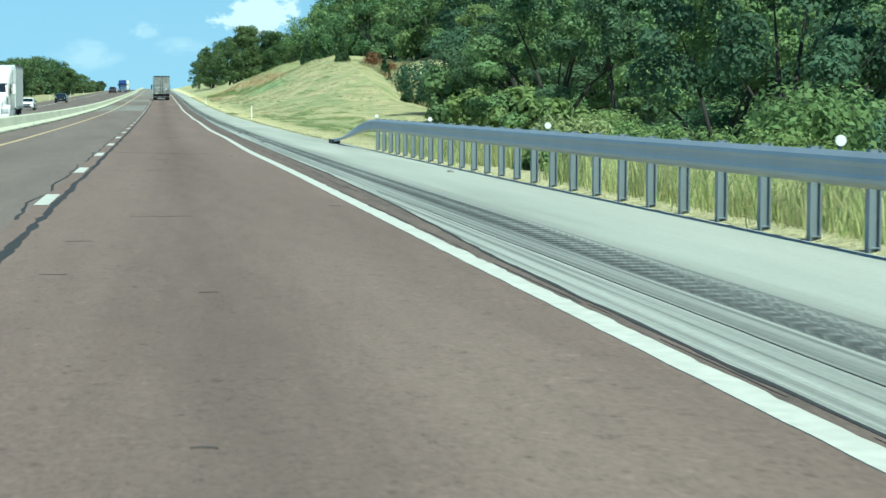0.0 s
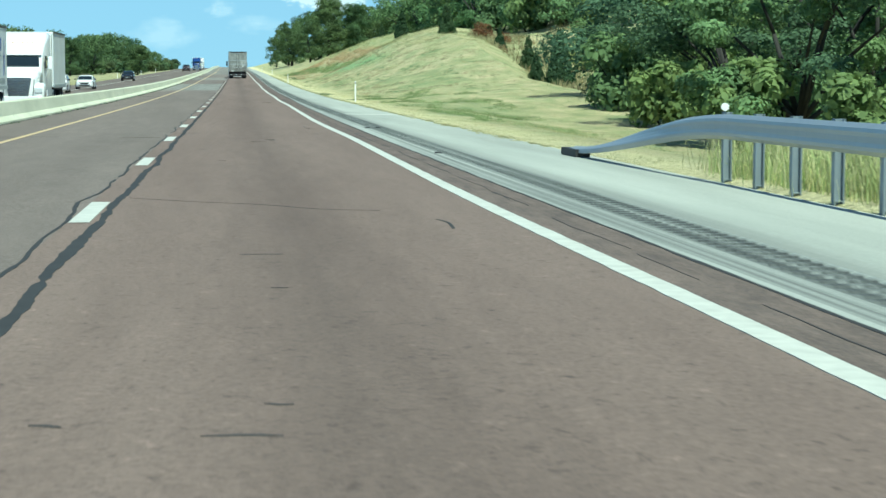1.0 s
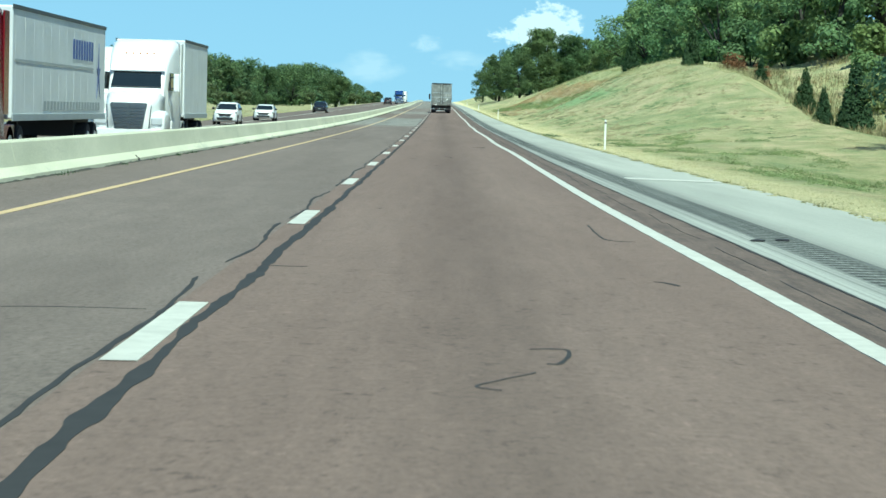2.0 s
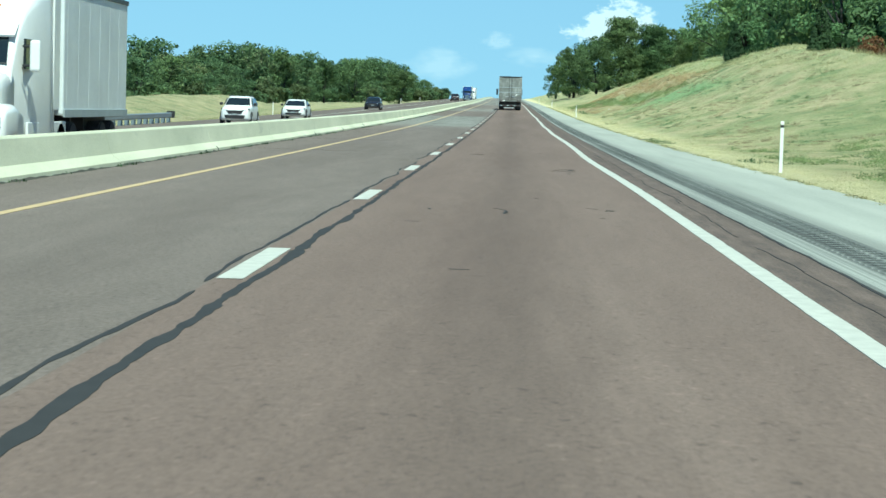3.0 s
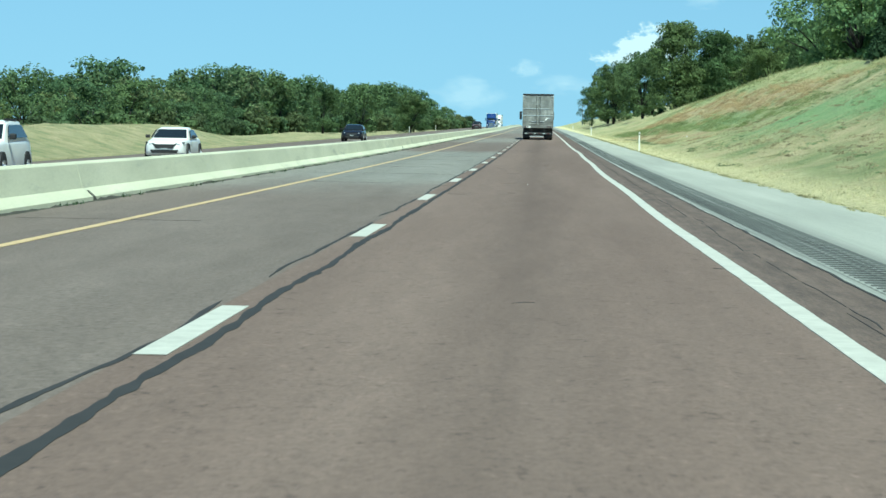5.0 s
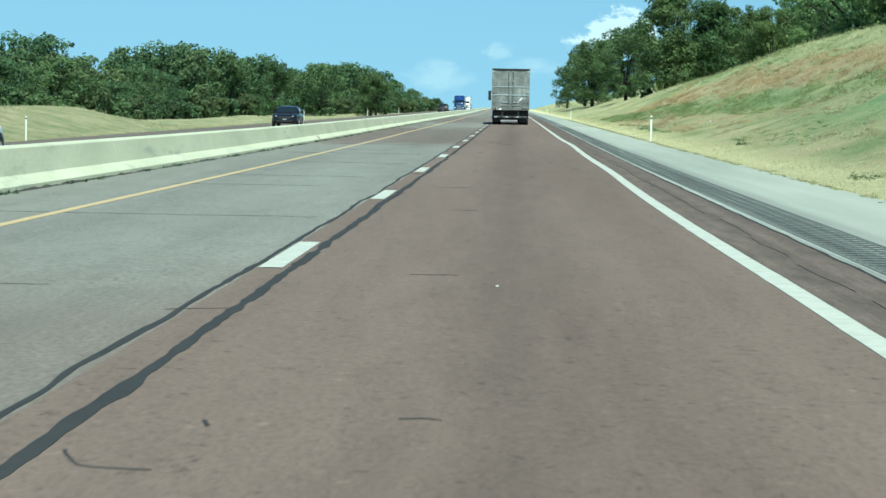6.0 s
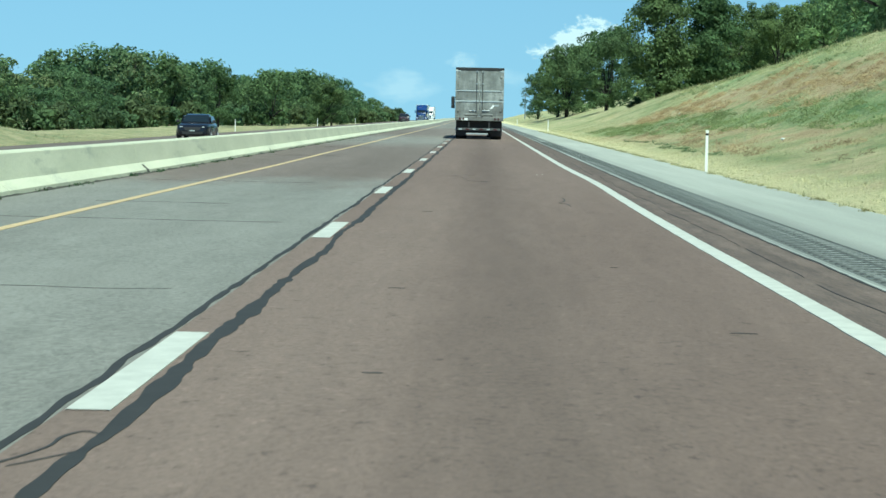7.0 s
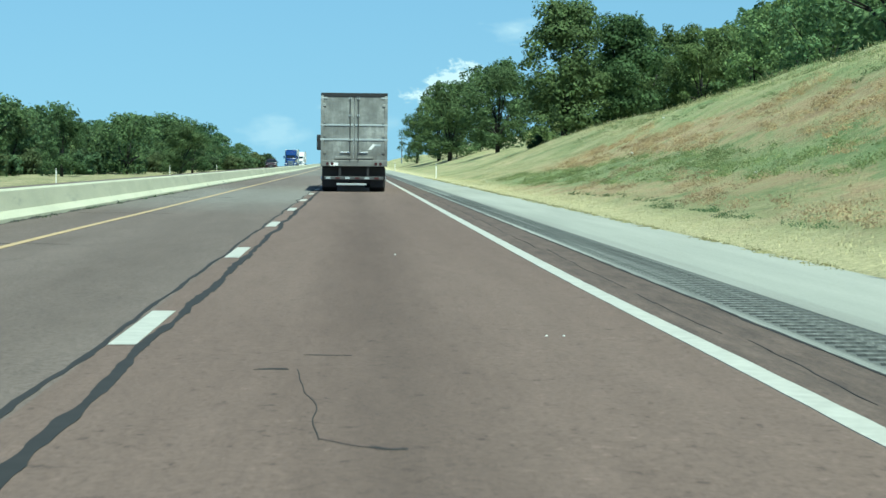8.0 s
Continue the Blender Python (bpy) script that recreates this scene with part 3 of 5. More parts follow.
def tree_meshes(seed, height, spread, low, count, size, material, blobs=34, lean=0.0, spires=0, fat=1.0):
    """Trunk with limbs, and a crown of leaf clumps, for a broad-leaved tree."""
    rng = np.random.default_rng(seed)
    centres, radii = [], []
    for _ in range(blobs):
        h = low + (1 - low) * rng.random() ** 1.1
        k = (h - low) / (1 - low)
        env = spread * (0.55 + 0.75 * math.sin(math.pi * min(1, 0.12 + 0.83 * k))) * 0.72
        a, r = rng.random() * math.tau, env * math.sqrt(rng.random()) * 1.18
        rad = fat * spread * (0.13 + (0.27 if blobs > 31 else 0.22) * rng.random() ** 1.4)
        centres.append((r * math.cos(a) + lean * h, r * math.sin(a), min(h * height, height * (0.90 + 0.10 * rng.random()) - rad * 0.5)))
        radii.append((rad, rad, rad * ((0.6 if blobs > 31 else 0.42) + 0.3 * rng.random())))
    for _ in range(spires):
        # upright leaders that break the outline
        a, r = rng.random() * math.tau, spread * 0.75 * math.sqrt(rng.random())
        h = height * (0.80 + 0.27 * rng.random()) - r * 0.42
        for k in range(3):
            rad = spread * (0.13 - 0.032 * k)
            centres.append((r * math.cos(a) + 0.2 * rng.normal(), r * math.sin(a) + 0.2 * rng.normal(), h - height * 0.075 * (2 - k)))
            radii.append((rad, rad, rad * 1.25))
    bm = bmesh.new()
    fork = Vector((lean * 0.3, 0, height * (low + 0.12)))
    r0 = 0.028 * height
    add_tube(bm, (0, 0, -0.5), (0, 0, 0.25), r0 * 1.35, r0, 8)
    add_tube(bm, (0, 0, 0.2), fork, r0, r0 * 0.7, 8)
    for i in rng.choice(blobs, 9, replace=False):
        c = Vector(centres[i])
        knee = fork.lerp(c, 0.45) + Vector((0, 0, 0.04 * height))
        base = Vector((0, 0, 0)).lerp(fork, 0.6 + 0.4 * rng.random())
        add_tube(bm, base, knee, r0 * 0.45, r0 * 0.28, 6)
        add_tube(bm, knee, c, r0 * 0.28, r0 * 0.08, 5)
    me = bpy.data.meshes.new("trunk")
    bm.to_mesh(me)
    bm.free()
    me.materials.append(M_BARK)
    me.shade_smooth()
    return me, quads_mesh("crown", leaf_cloud(rng, centres, radii, count, size), material)


def cedar_meshes(seed, count=8500):
    rng = np.random.default_rng(seed)
    centres, radii = [], []
    for _ in range(90):
        h = rng.random() ** 1.25
        r = 0.25 * (1 - h) ** 0.65 + 0.006
        a = rng.random() * math.tau
        centres.append((r * math.cos(a) * 0.75, r * math.sin(a) * 0.75, 0.06 + 0.86 * h))
        radii.append((0.12 * (1.08 - h), 0.12 * (1.08 - h), 0.09))
    bm = tube((0, 0, -0.1), (0, 0, 0.75), 0.03, 0.008, 6)
    me = bpy.data.meshes.new("trunk")
    bm.to_mesh(me)
    bm.free()
    me.materials.append(M_BARK)
    return me, quads_mesh("crown", leaf_cloud(rng, centres, radii, count, 0.024, 0.5), M_CEDAR)


def plant(name, meshes, m, label, category, group):
    t = thing(name, label, category, group, m)
    piece("trunk", meshes[0], t)
    piece("crown", meshes[1], t)
    return t


def stand(x, y, sink=0.15):
    return at_road(x, y, 0).x, y, land_z(x, y) - sink


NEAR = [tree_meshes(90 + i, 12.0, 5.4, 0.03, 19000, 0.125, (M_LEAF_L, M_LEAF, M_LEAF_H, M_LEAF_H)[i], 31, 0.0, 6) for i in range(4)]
LAWN = [tree_meshes(60 + i, 12.0, 4.5, 0.10, 12500, 0.165, M_LEAF_D, 58, 0.0, 13) for i in range(4)]
TALL = [tree_meshes(167 + i, 12.0, 3.0, 0.04, 19000, 0.16, M_LEAF_D, 96, 0.0, 14, 1.55) for i in range(2)]
OAKS = [tree_meshes(10 + i, 12.0, 4.6 + 0.7 * (i % 3), 0.08, 4600, 0.23, M_LEAF if i % 3 else M_LEAF_L) for i in range(6)]
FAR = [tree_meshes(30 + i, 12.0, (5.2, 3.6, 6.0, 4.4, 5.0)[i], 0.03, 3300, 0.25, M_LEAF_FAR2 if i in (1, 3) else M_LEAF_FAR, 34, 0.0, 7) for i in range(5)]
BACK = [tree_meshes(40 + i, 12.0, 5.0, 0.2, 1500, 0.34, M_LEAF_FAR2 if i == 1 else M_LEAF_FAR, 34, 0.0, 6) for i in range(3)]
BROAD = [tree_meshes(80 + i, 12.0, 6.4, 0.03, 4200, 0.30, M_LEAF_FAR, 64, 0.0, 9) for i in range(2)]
CEDARS = [cedar_meshes(50 + i) for i in range(2)]
rng = random.Random(7)
RL = "leafy green oak tree at the wood's edge above the hill"


def grow(meshes, x, y, h, label=RL, group="hillside trees", name="oak_tree", base=12.0):
    s = h / base
    m = pose(*stand(x, y), 0, 0, rng.uniform(0, 360)) @ Matrix.Diagonal((s * rng.uniform(0.85, 1.25), s * rng.uniform(0.85, 1.25), s, 1))
    return plant(name, meshes, m, label, "tree", group)


# lawn trees where the hill falls to the road again
for k, (x, y, h) in enumerate([(18.4, 421, 10.9), (23.4, 424, 9.2)]):
    m = pose(*stand(x, y), 0, 0, 40 + 90 * k) @ Matrix.Diagonal((h / 12, h / 12, h / 12, 1))
    plant("oak_tree", TALL[k], m, "tall slim dark green oak tree standing on mown grass", "tree", "lawn trees")
for k, (x, y, h) in enumerate([(17.0, 476, 9.0), (22.3, 545, 12.6), (14.6, 530, 10.6), (12.4, 590, 8.2), (15.0, 570, 9.6), (30.0, 470, 8.6), (28.0, 520, 9.4), (36, 500, 9.0), (20, 600, 12.0), (33.0, 560, 9.4), (27.0, 436, 9.4), (31.0, 430, 9.0)]):
    grow(LAWN[k % 4], x, y, h, "dark green oak tree standing on mown grass", "lawn trees")
# wood along the top of the hill
for k in range(44):
    y = 236 + k * 5.6 + rng.uniform(-2, 2)
    near = 31 if y < 250 else (29.5 if y < 360 else 36)
    for row in range(2):
        x = near + row * 8 + rng.uniform(-2.0, 2.5)
        if y < 262 and row == 0:
            x += 3
        grow(OAKS[rng.randrange(6)] if row == 0 else BACK[rng.randrange(3)], x, y + row * 2.5, (rng.uniform(7.5, 10.5) if y < 360 else rng.uniform(6.6, 9.0)) + row * 1.2)
# wood in the hollow behind the guard rail
for k in range(14):
    y = 66 + k * 12.5 + rng.uniform(-2, 2)
    for row in range(3):
        x = (21.5 if y < 120 else 8.0 + 0.2126 * (y - 63.5) if y < 172 else 38) + row * 7 + rng.uniform(0, 2)
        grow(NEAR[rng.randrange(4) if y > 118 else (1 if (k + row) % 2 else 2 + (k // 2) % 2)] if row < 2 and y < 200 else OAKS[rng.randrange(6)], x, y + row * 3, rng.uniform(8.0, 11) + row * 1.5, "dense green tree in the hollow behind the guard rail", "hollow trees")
# wood beyond the opposite carriageway: its edge, and how high it stands along the road
EDGE = [(330, -64), (430, -66), (500, -62), (600, -52), (720, -40), (800, -31), (900, -26), (1000, -22)]
WOOD_TOP = [(330, 10.6), (390, 11.6), (420, 10.4), (450, 10.2), (478, 10.6), (492, 12.2), (505, 11.0), (535, 9.3), (552, 10.4), (572, 13.4), (590, 13.4), (603, 12.4), (618, 13.0),
            (640, 12.0), (665, 11.0), (692, 10.4), (722, 13.0), (750, 12.8), (780, 12.2), (815, 10.6), (845, 8.6), (870, 6.8), (900, 4.6), (1000, 3.8)]
FL = "green tree in the wood beyond the opposite road"
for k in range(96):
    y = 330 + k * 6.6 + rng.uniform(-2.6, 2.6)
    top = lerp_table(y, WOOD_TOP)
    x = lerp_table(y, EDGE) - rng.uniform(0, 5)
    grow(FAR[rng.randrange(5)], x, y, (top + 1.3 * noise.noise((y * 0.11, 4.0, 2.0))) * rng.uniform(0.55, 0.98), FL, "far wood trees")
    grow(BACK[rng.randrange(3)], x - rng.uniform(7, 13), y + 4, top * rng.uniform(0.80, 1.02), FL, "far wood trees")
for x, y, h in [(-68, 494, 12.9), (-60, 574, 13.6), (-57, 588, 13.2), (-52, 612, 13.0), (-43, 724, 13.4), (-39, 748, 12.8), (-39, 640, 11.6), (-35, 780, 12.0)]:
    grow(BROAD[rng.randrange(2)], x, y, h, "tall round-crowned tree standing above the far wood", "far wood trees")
for x, y, h in [(-39, 551, 9.6), (-23, 560, 8.0), (-27, 640, 8.2)]:
    grow(LAWN[rng.randrange(4)], x, y, h, "dark round oak standing before the far wood", "far wood trees")
# cedars on the hill's end and crest
for x, y, h in [(24.4, 179, 3.9), (22.9, 180.5, 2.2), (24.2, 194, 2.7), (24.4, 213.5, 2.3), (20.7, 276, 3.4), (21.5, 231, 3.1), (22.0, 330, 2.2)]:
    m = pose(*stand(x, y, 0.05), 0, 0, rng.uniform(0, 360)) @ Matrix.Diagonal((h * 0.92, h * 0.92, h * 1.08, 1))
    plant("cedar_tree", CEDARS[rng.randrange(2)], m, "small dark cone-shaped cedar on the grass slope", "tree", "cedars on the slope")


# ---- shrubs, weeds and grass ----
def shrub_mesh(seed, material, count=1500, size=0.075):
    r = np.random.default_rng(seed)
    cs = [(r.normal() * 0.28, r.normal() * 0.28, 0.10 + 0.75 * r.random() ** 1.2) for _ in range(18)]
    rs = [(0.16 + 0.1 * r.random(),) * 2 + (0.2,) for _ in range(18)]
    bm = bmesh.new()
    for c in cs[:7]:
        add_tube(bm, (0, 0, -0.1), c, 0.02, 0.006, 5)
    stem = bpy.data.meshes.new("stems")
    bm.to_mesh(stem)
    bm.free()
    stem.materials.append(M_BARK)
    return stem, quads_mesh("foliage", leaf_cloud(r, cs, rs, count, size), material)


def shrub(kind, x, y, h, label, group):
    t = thing("shrub", label, "shrub", group, pose(*stand(x, y, 0.05), 0, 0, rng.uniform(0, 360)) @ Matrix.Diagonal((h, h, h, 1)))
    piece("stems", kind[0], t)
    piece("foliage", kind[1], t)


NEAR_SHRUBS = [shrub_mesh(78, M_SHRUB, 5200, 0.026), shrub_mesh(79, M_LEAF_L, 5200, 0.024)]
GREEN_SHRUBS = [shrub_mesh(70, M_SHRUB, 2200, 0.055), shrub_mesh(71, M_LEAF_L, 2200, 0.055), shrub_mesh(73, M_LEAF, 2200, 0.055)]
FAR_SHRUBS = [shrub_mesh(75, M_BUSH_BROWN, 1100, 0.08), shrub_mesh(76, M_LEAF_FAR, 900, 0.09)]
RUST_SHRUB = shrub_mesh(72, M_RUST, 900, 0.06)
SHRUBS_NEAR = [(15.7, 44, 3.9), (17.2, 46, 2.6), (13.4, 59, 2.5), (15.2, 60, 2.8), (16.6, 63, 2.3), (15.0, 70, 2.0), (12.2, 45, 1.7), (19.5, 60, 2.6), (18.0, 74, 3.0), (19.0, 88, 3.2), (19.5, 104, 3.4), (19.5, 118, 3.0), (20.5, 131, 3.6), (22.5, 141, 3.2), (23.5, 149, 3.0), (12.6, 36, 1.9), (30, 152, 4.2)]
SHRUBS_FAR = [(29, 168, 3.4), (27, 158, 3.6), (29, 163, 4.0), (31.5, 172, 4.4), (33, 165, 4.6), (35, 178, 4.6), (34, 190, 4.4), (37, 184, 4.8), (33, 156, 4.6), (38, 172, 5.0), (30.5, 203, 2.8), (32.5, 213, 2.8), (34.5, 225, 3.0), (31.5, 246, 4.2), (30.0, 257, 4.4), (28.5, 270, 4.4), (34.0, 238, 3.8), (27.5, 436, 3.0), (26.0, 452, 2.6), (25.5, 470, 3.0), (27.0, 495, 3.2), (25.0, 512, 2.8), (27.0, 540, 3.2), (22.0, 575, 3.0)]
for x, y, h in SHRUBS_NEAR + SHRUBS_FAR:
    shrub(NEAR_SHRUBS[rng.randrange(2)] if y < 75 else GREEN_SHRUBS[rng.randrange(3)], x, y, h, "light green leafy shrub among tall grass", "green shrubs")
DARK_SHRUB = shrub_mesh(77, M_CEDAR, 1200, 0.07)
for x, y, h in [(16.3, 427, 0.75), (17.1, 428, 0.95)]:
    shrub(DARK_SHRUB, x, y, h, "small dark round bush on the mown grass", "dark bushes")
for k in range(60):
    y = 325 + k * 9.5 + rng.uniform(-3, 3)
    shrub(FAR_SHRUBS[k % 2], lerp_table(y, EDGE) + rng.uniform(2, 6), y, rng.uniform(2.2, 4.6), "pale green bush along the far wood's edge", "far bushes")
for x, y, h in [(24.4, 230, 1.5), (25.6, 236, 1.7), (26.2, 225, 1.2), (24.2, 210, 0.8)]:
    shrub(RUST_SHRUB, x, y, h, "rusty red dead shrub on the hill crest", "dead shrubs")


def blades(name, label, spots, h_range, width, material, per=4, spread=0.12, slim=False):
    """Many bent blades in tufts: one sheet of stuff."""
    r = np.random.default_rng(len(spots))
    base = np.repeat(np.array(spots), per, 0)
    k = len(base)
    base[:, :2] += r.normal(size=(k, 2)) * spread
    h = r.uniform(*h_range, size=k)[:, None] * np.array([[0, 0, 1.0]])
    a = r.random(k) * math.tau
    side = np.stack([np.cos(a), np.sin(a), np.zeros(k)], 1) * width
    lean = np.stack([np.cos(a + 1.4), np.sin(a + 1.4), np.zeros(k)], 1) * (h[:, 2:] * r.uniform(0.15, 0.7, size=k)[:, None])
    if slim:
        knee, tip = base + h * 0.62 + lean * 0.35, base + h + lean
        v = np.stack([base - side, base + side, knee + side * 0.8, knee - side * 0.8, knee - side * 0.8, knee + side * 0.8, tip + side * 0.15, tip - side * 0.15], 1).reshape(-1, 3)
    else:
        v = np.stack([base - side, base + side, base + side * 0.5 + h * 0.6 + lean * 0.4, base + h + lean], 1).reshape(-1, 3)
    ob = new(name, quads_mesh(name, v, material))
    return tagged(ob, label, "grass", kind="stuff")


def scatter(count, x0, x1, y0, y1, seed, keep=None, sink=0.02):
    r = random.Random(seed)
    out = []
    while len(out) < count:
        x, y = r.uniform(x0, x1), r.uniform(y0, y1)
        if keep and not keep(x, y):
            continue
        out.append((x + road_x(y), y, land_z(x, y) - sink))
    return out


def patchy(x, y):
    return noise.noise((x * 0.35, y * 0.12, 9.0)) > -0.12


blades("hill_grass", "short green and straw grass on the hillside", scatter(34000, 8.0, 22, 70, 420, 3, patchy), (0.02, 0.065), 0.009, M_BLADE, 5, 0.20)
blades("dry_grass", "dry straw-coloured grass tufts along the verge", scatter(9000, 7.28, 8.7, 62, 420, 4), (0.015, 0.045), 0.006, M_DRY, 6, 0.14, True)
blades("tall_grass", "tall yellow-green grass behind the guard rail", scatter(5200, 7.9, 12.0, 14, 59, 5, patchy), (0.12, 0.62), 0.006, M_TALL, 8, 0.2, True)
blades("straw_grass", "tall dry straw grass behind the guard rail", scatter(1500, 7.9, 10.5, 10, 60, 6, patchy), (0.2, 0.7), 0.006, M_DRY, 9, 0.16, True)
blades("crest_grass", "ragged taller grass along the hill crest", scatter(5200, 17.0, 24, 200, 430, 8), (0.07, 0.24), 0.008, M_DRY, 4, 0.25)
blades("far_verge_grass", "grass on the mound beyond the opposite road", scatter(6000, -48, -19, 180, 420, 9, patchy), (0.05, 0.16), 0.02, M_BLADE, 4, 0.2)
blades("barrier_weeds", "dark weeds and dirt along the barrier foot", [(road_x(y) - 4.84 + rng.uniform(-0.03, 0.05), y, road_z(y)) for y in (rng.uniform(60, 330) for _ in range(900)) if noise.noise((y * 0.45, 0, 3)) > 0.05], (0.02, 0.07), 0.015, M_CEDAR, 5, 0.05)


def belt(x, y):
    return noise.noise((x * 0.5, y * 0.22, 31.0)) > 0.08


def rust_belt(x, y):
    return abs(x + 0.055 * (y - 320) - 14.3 + 2.2 * noise.noise((x * 0.5, y * 0.2, 31.0))) < 1.5 and noise.noise((x * 0.9, y * 0.45, 12.0)) > -0.02


def below_belt(x, y):
    return -4.4 < x + 0.055 * (y - 320) - 14.3 < -1.7 and noise.noise((x * 0.8, y * 0.4, 17.0)) > 0.02


def lush(x, y):
    return noise.noise((x * 0.45, y * 0.2, 17.0)) > 0.10


def clumps(name, label, spots, radius, height, leaves, size, material):
    """Low leafy weed clumps, each a small mound of leaves: one sheet of stuff."""
    r = np.random.default_rng(len(spots) + leaves)
    c = np.repeat(np.array(spots), leaves, 0)
    k = len(c)
    rad = np.repeat(r.uniform(*radius, size=len(spots)), leaves)
    top = np.repeat(r.uniform(*height, size=len(spots)), leaves)
    d = r.normal(size=(k, 3))
    d /= np.linalg.norm(d, axis=1)[:, None]
    d[:, 2] = np.abs(d[:, 2])
    p = c + d * np.stack([rad, rad * 1.3, top], 1) * (0.55 + 0.5 * r.random(k))[:, None]
    n = d + r.normal(size=(k, 3)) * 0.6
    n[:, 2] += 0.4
    n /= np.linalg.norm(n, axis=1)[:, None]
    a = np.cross(n, r.normal(size=(k, 3)))
    a /= np.linalg.norm(a, axis=1)[:, None]
    b = np.cross(n, a)
    s = size * (0.5 + r.random(k))[:, None]
    v = np.stack([p - a * s, p - b * s * 0.5, p + a * s, p + b * s * 0.5], 1).reshape(-1, 3)
    return tagged(new(name, quads_mesh(name, v, material)), label, "weeds", kind="stuff")


clumps("dead_weeds", "clumps of rusty and tan dead weeds on the slope", scatter(1150, 10.8, 18.5, 268, 356, 11, rust_belt), (0.14, 0.5), (0.06, 0.28), 70, 0.024, M_DEADWEED)
clumps("low_dead_weeds", "scraps of rusty dead weeds near the slope's foot", scatter(240, 9.0, 11.2, 276, 328, 12, belt), (0.14, 0.42), (0.06, 0.22), 60, 0.023, M_DEADWEED)
clumps("slope_weeds", "thick green weed clumps on the slope", scatter(950, 9.0, 15.5, 258, 362, 13, below_belt), (0.14, 0.5), (0.06, 0.26), 70, 0.024, M_WEED)
clumps("mid_weeds", "green weed clumps across the middle slope", scatter(500, 9.4, 19.0, 150, 262, 17, lush), (0.12, 0.42), (0.03, 0.10), 60, 0.022, M_FOOT)
clumps("tan_weeds", "tan dead weed clumps across the middle slope", scatter(900, 9.4, 20.0, 165, 275, 18, belt), (0.12, 0.42), (0.03, 0.12), 60, 0.022, M_DEADWEED)
clumps("crest_weeds", "green weed clumps high on the slope", scatter(500, 15.5, 20.5, 250, 400, 16, lush), (0.15, 0.45), (0.05, 0.2), 60, 0.026, M_WEED)
clumps("foot_weeds", "green weed clumps at the hill's foot", scatter(700, 8.9, 15.0, 92, 165, 15, lush), (0.12, 0.42), (0.05, 0.2), 66, 0.022, M_FOOT)
clumps("edge_grass", "short dry grass creeping over the slab's edge", [(7.27 - abs(rng.gauss(0, 0.07)) + road_x(y), y, road_z(y) - 0.035) for y in (rng.uniform(66, 420) for _ in range(900)) if noise.noise((y * 0.5, 3.0, 1.0)) > -0.15], (0.06, 0.2), (0.015, 0.05), 26, 0.018, M_EDGE)
clumps("verge_tufts", "dark green weed tufts at the verge's edge", [(x + road_x(y) + rng.gauss(0, 0.22), y + rng.gauss(0, 1.1), land_z(x, y) - 0.02) for x, y in ((7.62, 181.5), (7.75, 178.0), (7.6, 174.5), (8.9, 256.0), (9.2, 260.0), (8.9, 315), (8.8, 319), (8.8, 288), (8.7, 293), (8.9, 297), (8.7, 302), (9.0, 306), (8.2, 150), (8.3, 229)) for _ in range(11)], (0.08, 0.26), (0.04, 0.15), 60, 0.018, M_LEAF_D)


# ---- clouds: soft white heaps on a plain backdrop far behind everything ----
def cloud_mat(seed, puff, thick):
    m = bpy.data.materials.new("white cloud")
    m.use_nodes = True
    n, l = m.node_tree.nodes, m.node_tree.links
    n.remove(n["Principled BSDF"])
    c = n.new("ShaderNodeTexCoord")
    v = n.new("ShaderNodeMapping")
    v.inputs["Location"].default_value = (seed * 3.7, seed * 1.9, seed)
    l.new(c.outputs["Generated"], v.inputs[0])
    a = tex(n, l, v.outputs[0], 3.4, 10, 0.66)
    x = math_node(n, l, "SUBTRACT", axis(n, l, c.outputs["Generated"], 0), 0.5)
    z = math_node(n, l, "SUBTRACT", axis(n, l, c.outputs["Generated"], 2), 0.42)
    r = math_node(n, l, "SQRT", math_node(n, l, "ADD", math_node(n, l, "MULTIPLY", x, x), math_node(n, l, "MULTIPLY", z, z)))
    d = math_node(n, l, "SUBTRACT", math_node(n, l, "MULTIPLY", a, 1.0), math_node(n, l, "MULTIPLY", r, 1.15))
    f = ramp(n, l, d, [(0.10, grey(0.0)), (0.10 + puff, grey(thick))])
    em = n.new("ShaderNodeEmission")
    em.inputs[0].default_value = (0.70, 0.80, 0.88, 1)
    em.inputs[1].default_value = 0.76
    tr = n.new("ShaderNodeBsdfTransparent")
    s = n.new("ShaderNodeMixShader")
    l.new(f, s.inputs[0])
    l.new(tr.outputs[0], s.inputs[1])
    l.new(em.outputs[0], s.inputs[2])
    l.new(s.outputs[0], n["Material Output"].inputs[0])
    return m


def cloud(u, e, w, h, seed, puff=0.16, thick=0.9):
    """u, e: tangent of the bearing right of the road and of the height over the level; w, h: size, at 4 km."""
    x, z, d = u * 4000, e * 4000, 4000
    me = mesh_from("backdrop", [(x - w / 2, d, z - h / 2), (x + w / 2, d, z - h / 2), (x + w / 2, d, z + h / 2), (x - w / 2, d, z + h / 2)], [(0, 1, 2, 3)], cloud_mat(seed, puff, thick))
    ob = tagged(new("backdrop", me), "soft white summer cloud low over the trees", "cloud", kind="structure")
    ob.visible_shadow = False


